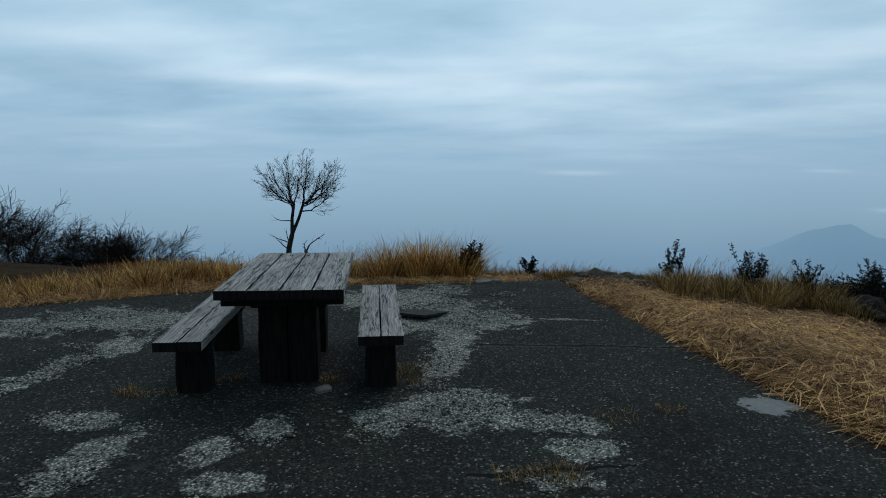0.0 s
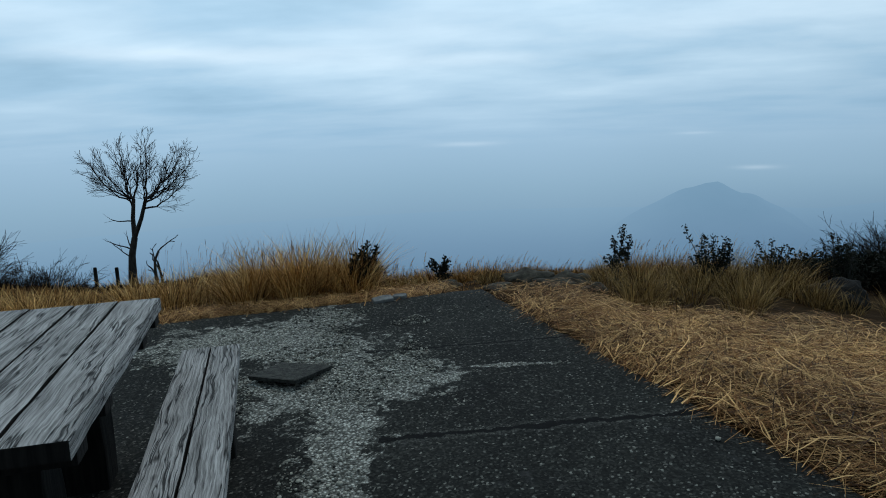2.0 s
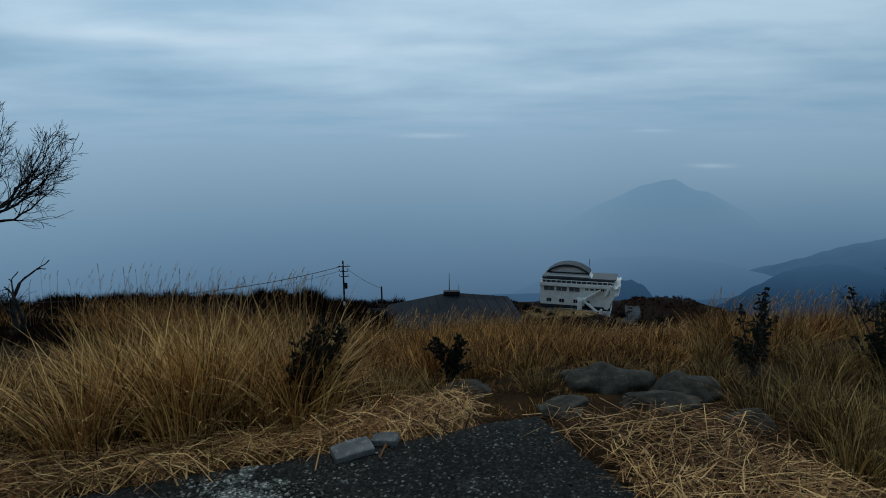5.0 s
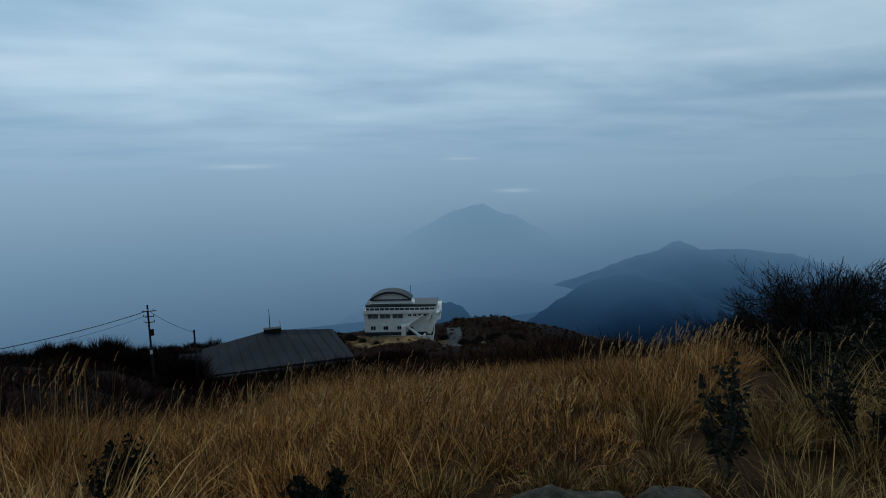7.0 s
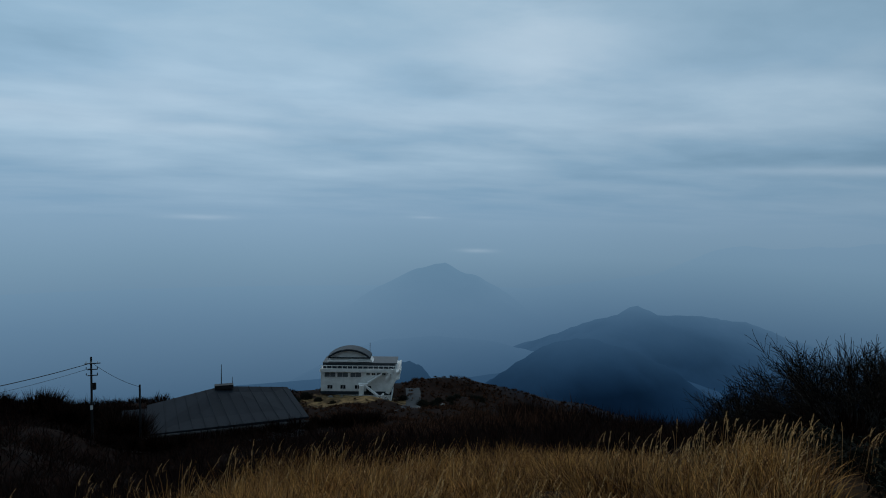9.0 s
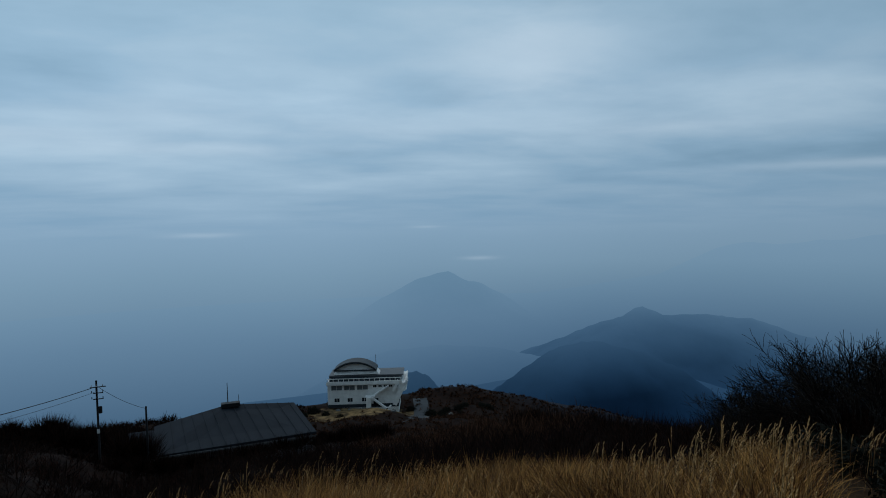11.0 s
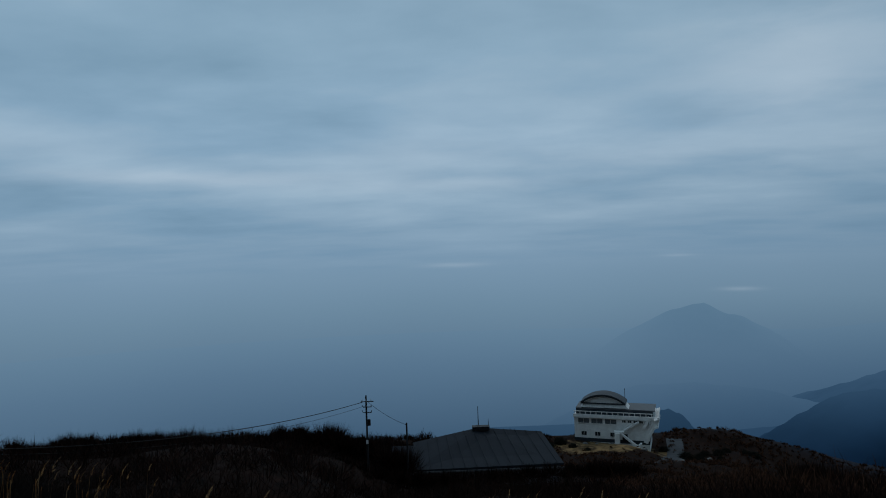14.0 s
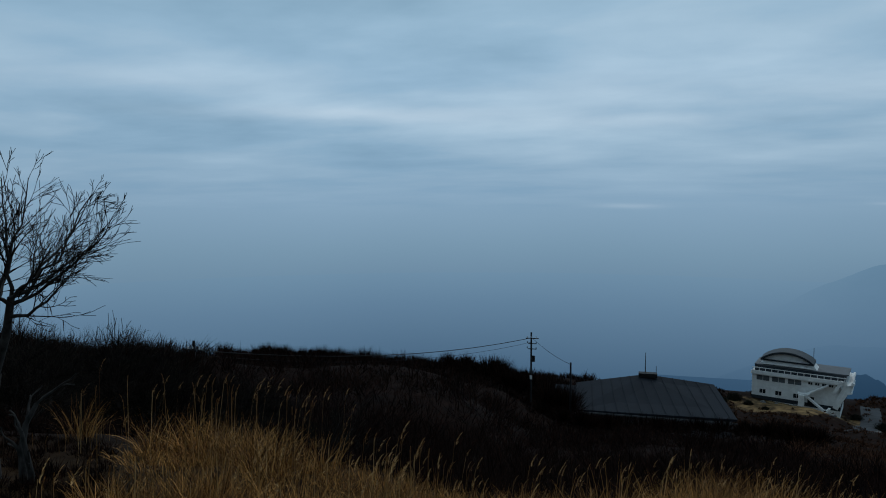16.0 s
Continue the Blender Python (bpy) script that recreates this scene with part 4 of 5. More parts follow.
def picnic_table():
    t = empty("picnic_table", pose(-0.774, 3.42, 0, 0, 0.5, TURN))
    tagged(t, "weathered grey timber picnic table on asphalt", "table")
    w = 0.185
    for k in range(4):
        L = 1.64 + rng.uniform(-0.015, 0.015)
        plank("plank", t, (w, L, 0.06), ((k - 1.5) * 0.194, rng.uniform(-0.006, 0.006), 0.67), lean=rng.uniform(-0.5, 0.5), shade_sides=(k > 0, k < 3))
    # shade below the tabletop is put into these dark timbers' colour
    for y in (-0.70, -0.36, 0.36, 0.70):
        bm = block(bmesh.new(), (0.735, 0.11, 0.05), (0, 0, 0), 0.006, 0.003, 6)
        part("crossbeam", bm, DARKWOOD, t, "timber crossbeam in shade-dark colour", pose(0.01, y, 0.615))
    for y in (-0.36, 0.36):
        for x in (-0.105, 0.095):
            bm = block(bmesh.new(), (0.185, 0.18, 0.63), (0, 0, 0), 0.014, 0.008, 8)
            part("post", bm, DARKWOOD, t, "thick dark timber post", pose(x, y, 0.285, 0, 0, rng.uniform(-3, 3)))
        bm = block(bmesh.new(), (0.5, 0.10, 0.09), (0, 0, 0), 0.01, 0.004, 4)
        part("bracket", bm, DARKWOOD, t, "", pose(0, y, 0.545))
    return t


def bench(x, y, label):
    t = empty("bench", pose(x, y, 0, 0, 0.3, TURN))
    tagged(t, label, "bench", "benches beside the picnic table")
    for k in (-1, 1):
        plank("plank", t, (0.136, 1.69 + rng.uniform(-0.01, 0.01), 0.06), (k * 0.0715, 0, 0.385), lean=rng.uniform(-0.7, 0.7), shade_sides=(k > 0, k < 0))
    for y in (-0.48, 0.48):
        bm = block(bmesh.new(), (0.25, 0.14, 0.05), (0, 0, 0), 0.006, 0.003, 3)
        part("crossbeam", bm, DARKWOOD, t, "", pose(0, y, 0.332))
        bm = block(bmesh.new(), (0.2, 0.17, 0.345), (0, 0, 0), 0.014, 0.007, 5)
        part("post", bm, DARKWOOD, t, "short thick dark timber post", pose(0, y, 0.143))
    return t


picnic_table()
bench(-0.185, 3.56, "grey plank bench split by long cracks beside table")
bench(-1.325, 3.22, "grey weathered plank bench beside the picnic table")


# ---- stones and slabs ----
def rock(name, at, size, seed, label, mat=ROCK, turn=0.0):
    bm = bmesh.new()
    bmesh.ops.create_icosphere(bm, subdivisions=4, radius=1)
    for v in bm.verts:
        p = v.co.copy()
        k = 1 + 0.35 * noise.fractal(p * 1.1 + Vector((seed * 3.1, seed, 0)), 1.0, 2.0, 4)
        q = p * k
        cell = noise.cell_vector(q * 1.6 + Vector((seed, 0, 0)))
        q = q + (Vector(cell) - Vector((0.5, 0.5, 0.5))) * 0.10
        v.co = Vector((q.x * size[0], q.y * size[1], max(q.z, -0.5) * size[2]))
    ob = put(name, bm, mat, None, "", pose(*at, 0, 0, turn), True)
    return tagged(ob, label, "rock")


for x, y, sx, sy, sz, seed, a in ((0.73, 7.66, 0.17, 0.12, 0.10, 1, 10), (1.52, 7.62, 0.26, 0.17, 0.16, 2, -15), (1.95, 7.5, 0.22, 0.16, 0.15, 3, 20),
                                  (1.72, 7.28, 0.22, 0.12, 0.10, 4, 0), (2.1, 7.05, 0.14, 0.10, 0.10, 5, 40), (1.22, 7.28, 0.16, 0.11, 0.06, 6, 30)):
    rock("boulder", (x, y, float(land(x, y)) + 0.0), (sx, sy, sz * 0.72), seed, "lichen-flecked grey boulder among dry grass", turn=a)
rock("boulder", (4.85, 8.0, float(land(4.85, 8.0)) + 0.02), (0.3, 0.26, 0.24), 9, "dark rounded boulder under grass tufts", DARKWOOD)


def broken_slab():
    bm = bmesh.new()
    n = 40
    top, low = [], []
    outline = [Vector((-0.44, 4.91)), Vector((-0.11, 4.77)), Vector((0.04, 5.11)), Vector((-0.32, 5.24))]
    c = sum(outline, Vector((0, 0))) / 4
    for k in range(n):
        f = k / n * 4
        i = int(f)
        p = outline[i].lerp(outline[(i + 1) % 4], f - i) - c
        p = p * (1 + 0.05 * noise.noise(Vector((k * 0.9, 3, 0))))
        z = 0.034 - 0.026 * (p.y / 0.25)
        top.append(bm.verts.new((p.x, p.y, max(z, 0.012))))
        low.append(bm.verts.new((p.x * 0.97, p.y * 0.97, max(z - 0.024, -0.012))))
    bm.faces.new(top)
    bm.faces.new(list(reversed(low)))
    for k in range(n):
        bm.faces.new((top[k], low[k], low[(k + 1) % n], top[(k + 1) % n]))
    ob = put("broken_slab", bm, stone_material("slab_asphalt", (0.010, 0.010, 0.009), (0.07, 0.07, 0.062), 30), None, "", pose(c.x, c.y, 0.006))
    tagged(ob, "loose lifted piece of dark asphalt on gravel", "slab")


broken_slab()
for x, y, w, turn in ((0.17, 6.83, 0.17, 25), (0.31, 6.92, 0.11, -12), (-0.36, 2.86, 0.09, 40)):
    bm = block(bmesh.new(), (w, w * 0.62, 0.05), (0, 0, 0), 0.012, 0.02, 5)
    tagged(put("concrete_chunk", bm, CONCRETE, None, "", pose(x, y, 0.012, 4, -3, turn)), "pale broken concrete chunk set in asphalt", "concrete chunk")


def build_gravel():
    bm = bmesh.new()
    bmesh.ops.create_icosphere(bm, subdivisions=1, radius=1)
    iv = np.array([v.co[:] for v in bm.verts])
    iff = np.array([[v.index for v in f.verts] for f in bm.faces])
    bm.free()
    pts = []
    while len(pts) < 15000:
        x, y = rng.uniform(-4, 2.2), rng.uniform(0.8, 6.9)
        if right_of(x, y) > -0.05 or y > float(far_edge(x)) - 0.05:
            continue
        w = worn_at(x, y) + 1.3 * (noise.noise(Vector((x * 3, y * 3, 5))))
        if w < 1.0 or rng.uniform(0, 1) < 0.008:
            pts.append((x, y))
    pts = np.array(pts)
    n = len(pts)
    r = rng.uniform(0.0035, 0.010, n) * np.where(rng.uniform(0, 1, n) < 0.05, 1.7, 1)
    sq = rng.uniform(0.6, 1.2, (n, 1, 3)) * np.array([1, 1, 0.6])
    V = iv[None] * r[:, None, None] * sq * (1 + rng.normal(0, 0.12, (n, len(iv), 1)))
    V = V + np.stack([pts[:, 0], pts[:, 1], r * 0.3], -1)[:, None]
    F = (np.arange(n) * len(iv))[:, None, None] + iff[None]
    ob = mesh_from("gravel", V.reshape(-1, 3), F.reshape(-1, 3), GRAVEL)
    tagged(ob, "loose grey gravel stones on worn asphalt", "gravel", kind="stuff")


build_gravel()


# ---- trees and shrubs ----
def wind_tree():
    """A small bare tree shaped by the wind, with two stems and a fan of fine twigs."""
    x, y, k = -4.15, 10.95, 0.92
    base = Vector((x, y, float(land(x, y)) - 0.05))
    t = empty("bare_tree", Matrix.Translation(base))
    tagged(t, "small leafless wind-shaped tree with grey forked trunk", "tree")
    out = []
    g = -0.36 - base.z

    def up(px, py, pz):
        return Vector((px * k, py * k, g + pz * k))

    fork = up(0.08, 0, 0.48)
    out.append((0, [Vector((-0.02, 0, 0)), Vector((-0.03, 0, g * 0.6)), up(0.0, 0, 0.18), fork], [0.07, 0.065, 0.052, 0.045]))
    left = [fork, up(0.08, 0.02, 0.80), up(0.14, 0.0, 1.12)]
    right = [fork, up(0.24, -0.02, 0.80), up(0.38, -0.08, 1.12)]
    out.append((0, left, [0.038, 0.032, 0.027]))
    out.append((0, right, [0.036, 0.030, 0.025]))

    def limb(start, tip, thick, twigs):
        """A long limb that bows upwards to its tip, with twigs swept forward along it."""
        tip = start.lerp(tip, 0.84)
        pts = []
        for i in range(8):
            f = i / 7
            p = start.lerp(tip, f) - Vector((0, 0, 0.10 * math.sin(math.pi * f) * (tip - start).length))
            pts.append(p + Vector(rng.normal(0, 0.012, 3)) * (0 < i < 7))
        out.append((1, pts, [thick * (1 - 0.82 * i / 7) for i in range(8)]))
        for k in range(twigs):
            f = 0.18 + 0.80 * (k + rng.uniform(0, 1)) / twigs
            i = min(int(f * 7), 6)
            q = pts[i].lerp(pts[i + 1], f * 7 - i)
            d = (pts[i + 1] - pts[i]).normalized()
            side = Vector(rng.normal(0, 1, 3))
            side = (side - side.dot(d) * d).normalized()
            way = d * 0.88 + side * 0.5 + Vector((0, 0, 0.06))
            grow(out, q, way, rng.uniform(0.17, 0.30) * (1.2 - 0.6 * f), thick * 0.36 * (1.2 - 0.7 * f), 3, 5, 0.5, 0.08, (3, 3, 3, 3), 0.62, 4, 0.25)

    for p, tips in ((left, [(-0.72, 0.1, 1.68), (-0.62, -0.3, 1.98), (-0.30, 0.3, 2.10), (0.05, -0.2, 2.22), (0.28, 0.3, 2.24), (-0.35, 0.75, 1.90), (-0.15, -0.75, 1.95)]),
                    (right, [(1.18, 0.1, 2.08), (1.28, -0.2, 1.50), (1.20, -0.5, 1.66), (0.85, 0.4, 2.02), (0.60, -0.3, 2.22), (0.75, -0.85, 1.80), (0.70, 0.9, 1.85), (1.15, 0.35, 1.78)])):
        for i, tip in enumerate(tips):
            limb(p[1].lerp(p[2], rng.uniform(0.35, 1.0)) if i % 2 else p[2], up(*tip), 0.016, 13)
    for q, wv, ln in (((0.02, 0, 0.28), (-0.8, 0.2, 0.35), 0.35), ((-0.01, 0, 0.15), (-0.75, -0.1, 0.55), 0.28), ((0.08, 0.02, 0.75), (-0.8, 0, 0.30), 0.30), ((0.0, 0, 0.3), (-0.5, 0.1, 0.8), 0.2)):
        grow(out, up(*q), Vector(wv), ln, 0.013, 3, 4, 0.5, 0.3, 2, 0.5, 4, 0.4)
    limbs_mesh("trunk", [b for b in out if b[0] == 0], BARK, t, 9)
    for b in out:
        if 0 < b[0] < 3:
            limbs_mesh("limb", [b], BARK, t, 5, least=0.003)
    tagged(limbs_mesh("crown", [b for b in out if b[0] >= 3], TWIG, t, 3, "fine dark bare twigs", least=0.0021), kind="stuff")


wind_tree()


def dead_snag():
    x, y = -3.75, 10.85
    z = float(land(x, y))
    t = empty("dead_shrub", pose(x, y, z - 0.05))
    tagged(t, "dead stubby grey shrub beside the bare tree", "shrub")
    out = []
    grow(out, Vector((0, 0, 0)), Vector((-0.25, 0, 1)), 0.62, 0.03, 0, 2, 0.7, 0.2, (3, 2), 0.4, 4, 0.5)
    grow(out, Vector((0.06, 0, 0)), Vector((0.35, 0, 1)), 0.45, 0.026, 0, 2, 0.7, 0.2, (3, 2), 0.4, 4, 0.5)
    for b in out:
        limbs_mesh("stem" if b[0] == 0 else "stub", [b], BARK, t, 6, least=0.006)


dead_snag()


def bare_shrub(at, tall, wide, stems=9, label="", last=4, name="bare_shrub", least=0.003, rise=0.18):
    t = empty(name, Matrix.Translation(at))
    tagged(t, label or "leafless dark twiggy shrub on the slope", "shrub", "bare shrubs on the hillside")
    fine = []
    for k in range(stems):
        a = 2 * math.pi * k / stems + rng.uniform(-0.3, 0.3)
        e = rng.uniform(0.2, 1.0) * wide
        out = []
        grow(out, Vector((0.08 * math.cos(a), 0.08 * math.sin(a), -0.1)), Vector((math.cos(a) * e, math.sin(a) * e, 1)), tall * rng.uniform(0.27, 0.34), 0.010 * tall, 0, last, 0.60, rise, (4, 4, 4, 4), 0.74, 3, 0.4)
        limbs_mesh("stem", [b for b in out if b[0] < 2], BARK, t, 5, least=0.004)
        fine += [b for b in out if b[0] >= 2]
    tagged(limbs_mesh("crown", fine, TWIG, t, 3, "dense fine bare twigs", least=least), kind="stuff")
    return t


def at_land(x, y, dz=0.0):
    return Vector((x, y, float(land(x, y)) + dz))


shrub_a = bare_shrub(at_land(8.6, 12.6), 2.0, 1.6, 14, "big leafless dark shrub above dry grass", 4, least=0.003, rise=0.05)
shrub_b = bare_shrub(at_land(12.2, 17.2), 2.2, 1.4, 12, "spreading leafless dark shrub on the slope", 4, least=0.004, rise=0.05)


def again(ob, x, y, turn, k=1.0, dz=0.0):
    ob2 = copy_thing(ob, Matrix.Translation(at_land(x, y, dz)) @ pose(0, 0, 0, 0, 0, turn))
    ob2.scale = (k, k, k)
    return ob2


for x, y, turn, k in ((11.2, 12.2, 70, 1.1), (10.2, 14.4, 200, 0.95), (13.2, 14.6, 20, 1.2), (14.5, 12, 100, 1.2), (11.5, 9.5, 60, 1.0), (9.6, 10.6, 310, 0.8), (9.5, 13.4, 15, 1.0), (7.9, 13.6, 160, 0.62),
                      (-9.3, 13.2, 30, 1.0), (-11.4, 12.2, 120, 1.1), (-13.6, 12.8, 210, 1.5), (-15.8, 10.5, 300, 1.35), (-8.2, 14.6, 80, 0.85)):
    again(shrub_a, x, y, turn, k)
for x, y, turn, k in ((14, 19, 160, 1.2), (-10.3, 13.4, 200, 0.9), (-12.6, 11.2, 10, 0.95), (-17, 25, 40, 2.1), (-19.5, 24.5, 130, 2.1), (-22, 26, 220, 2.2), (-14, 24, 60, 1.7), (-15.5, 25.5, 190, 1.95), (-12.6, 25.5, 330, 1.5), (-18.2, 23.5, 280, 1.9), (-15, 27, 300, 1.4), (-25, 25, 20, 1.8),
                      (-18.5, 29, 250, 1.7), (-28, 28, 90, 2.0), (-21, 31, 70, 1.9), (-14, 31, 170, 1.5), (-24, 33, 280, 2.0)):
    again(shrub_b, x, y, turn, k)
thin = bare_shrub(at_land(-4.7, 17.5), 2.3, 0.8, 6, "thin leafless shrub rising behind the grass", 3, least=0.005)
again(thin, -6.3, 17.8, 90, 0.9)
again(thin, -5.4, 18.6, 200, 0.8)


def leafy_shrub(at, tall, stems, label, wide=0.5):
    """A dark low evergreen with rosettes of small stiff leaves on upright stems."""
    t = empty("leafy_shrub", Matrix.Translation(at))
    tagged(t, label, "shrub", "dark evergreen shrubs at the edge")
    out, V, F = [], [], []
    for k in range(stems):
        a = rng.uniform(0, 2 * math.pi)
        e = rng.uniform(0.1, 1.0) * wide
        grow(out, Vector((0, 0, -0.05)), Vector((math.cos(a) * e, math.sin(a) * e, 1)), tall * rng.uniform(0.65, 0.9), 0.008, 0, 1, 0.55, 0.4, 4, 0.42, 4, 0.3)
    for lv, pts, _ in out:
        for i in range(2, len(pts)) if lv == 0 else range(1, len(pts)):
            p = pts[i]
            for _ in range(9):
                d = Vector(rng.normal(0, 1, 3)) + Vector((0, 0, 0.5))
                d.normalize()
                s = d.orthogonal().normalized() * rng.uniform(0.007, 0.012)
                ln = rng.uniform(0.025, 0.045)
                q = p + Vector(rng.normal(0, 0.012, 3))
                k = len(V)
                V += [q, q + d * ln * 0.5 + s, q + d * ln, q + d * ln * 0.5 - s]
                F.append((k, k + 1, k + 2, k + 3))
    for b in out:
        if b[0] == 0:
            limbs_mesh("stem", [b], BARK, t, 4, least=0.003)
    tagged(limbs_mesh("twig_mass", [b for b in out if b[0] > 0], BARK, t, 4, least=0.003), kind="stuff")
    tagged(mesh_from("foliage", [tuple(v) for v in V], F, LEAF, t), "small dark stiff leaves", kind="stuff")
    return t


leafy_shrub(at_land(-0.08, 7.46), 0.45, 8, "low dark evergreen shrub at the asphalt edge", 0.45)
leafy_shrub(at_land(0.66, 7.95), 0.36, 3, "small dark sprig rising from dry grass", 0.3)
leafy_shrub(at_land(2.47, 7.75), 0.50, 4, "dark leaning evergreen shrub over grass tufts", 0.8)
leafy_shrub(at_land(3.46, 7.9), 0.62, 7, "dark upright evergreen shrub among grass tufts", 0.35)
leafy_shrub(at_land(4.25, 8.25), 0.56, 7, "dark shrub mixed with brown grass tuft", 0.4)
leafy_shrub(at_land(5.3, 8.6), 0.66, 8, "dark twiggy evergreen shrub on the slope", 0.7)
leafy_shrub(at_land(-0.25, 8.9), 0.36, 7, "low dark evergreen shrub behind tall grass", 0.7)


def round_bush(at, r, label, name="evergreen_bush"):
    """A dense dark rounded bush: an uneven mound of small leaves over a few stems."""
    t = empty(name, Matrix.Translation(at))
    tagged(t, label, "bush", "dark rounded bushes")
    n = 2600
    a, c = rng.uniform(0, 2 * np.pi, n), rng.uniform(-0.1, 1, n)
    d = np.stack([np.cos(a) * np.sqrt(1 - c * c), np.sin(a) * np.sqrt(1 - c * c), c], -1)
    lump = np.array([1 + 0.45 * noise.noise(Vector(v) * 2.3) for v in d])
    p = d * (r * lump * rng.uniform(0.6, 1.05, n))[:, None] * np.array([1, 1, 0.85])
    u = rng.normal(0, 1, (n, 3))
    u /= np.linalg.norm(u, axis=1)[:, None]
    w = np.cross(u, rng.normal(0, 1, (n, 3)))
    w /= np.linalg.norm(w, axis=1)[:, None]
    s = r * 0.075
    V = np.stack([p, p + u * s + w * s * 0.4, p + u * s * 2, p + u * s - w * s * 0.4], 1).reshape(-1, 3)
    tagged(mesh_from("foliage", V, np.arange(4 * n).reshape(-1, 4), LEAF, t), "small dark dense leaves", kind="stuff")
    for k in range(4):
        q = Vector((math.cos(k * 1.6), math.sin(k * 1.6), 1.2)) * r * 0.6
        limbs_mesh("stem", [(0, [Vector((0, 0, -0.1 * r)), q * 0.5, q], [0.05 * r, 0.035 * r, 0.02 * r])], BARK, t, 5)
    return t


bush = round_bush(at_land(6.9, 10.4), 0.55, "dark low rounded bush at the meadow's end")
for x, y, k in ((4.9, 9.15, 0.62), (4.2, 8.75, 0.5), (3.7, 8.45, 0.42), (5.3, 9.6, 0.7), (5.7, 9.9, 0.8), (7.8, 10.9, 1.2), (6.0, 9.3, 0.8), (8.4, 10.0, 1.3), (7.2, 9.3, 1.0), (6.4, 11.4, 0.8), (9.0, 11.2, 1.3)):
    again(bush, x, y, 70 * k * 5, k)
knoll = round_bush(at_land(61.5, 178), 2.0, "dark rounded evergreen near the white hall")
for x, y, k in ((64.5, 177, 0.8), (67, 180, 0.7), (70, 178, 0.8), (58.5, 187, 0.7), (73, 181, 0.6), (63, 172, 0.6), (33, 183, 0.6), (30.5, 187, 0.9), (27, 184, 0.7), (76, 176, 0.7), (36, 178, 0.45), (68, 172, 0.5), (80, 180, 0.8)):
    again(knoll, x, y, 50 * k * 9, k)
for x, y, k, sd in ((66, 174, 0.8, 31), (64.0, 171.5, 0.7, 32), (57.5, 170, 0.9, 33), (37, 186, 0.7, 34), (40, 185.2, 0.5, 35), (44, 184.4, 0.55, 36), (49, 172, 0.7, 37)):
    rock("boulder", (x, y, float(land(x, y)) + 0.1), (k, k * 0.8, k * 0.6), sd, "pale boulder on the dry lawn by the hall", CONCRETE)


# ---- fence by the tree ----
def fence():
    t = empty("wire_fence", at_land_matrix(-3.8, 10.7))
    tagged(t, "old low wire fence with thin dark wooden posts", "fence")
    o = t.matrix_world.translation
    tops = []
    for x, y, h in ((-4.9, 11.2, 0.40), (-4.5, 11.1, 0.40)):
        z = float(land(x, y))
        bm = block(bmesh.new(), (0.045, 0.045, h + 0.15), (0, 0, 0), 0.01, 0.006, 4)
        part("post", bm, DARKWOOD, t, "", Matrix.Translation(Vector((x, y, z + h / 2 - 0.075)) - o))
        tops.append(Vector((x, y, z + h * 0.85)) - o)
    for a, b in zip(tops, tops[1:]):
        pts = [a.lerp(b, k / 8) - Vector((0, 0, 0.05 * math.sin(math.pi * k / 8))) for k in range(9)]
        limbs_mesh("wire", [(0, pts, [0.003] * 9)], RUBBER, t, 4)


def at_land_matrix(x, y):
    return Matrix.Translation(at_land(x, y))


fence()


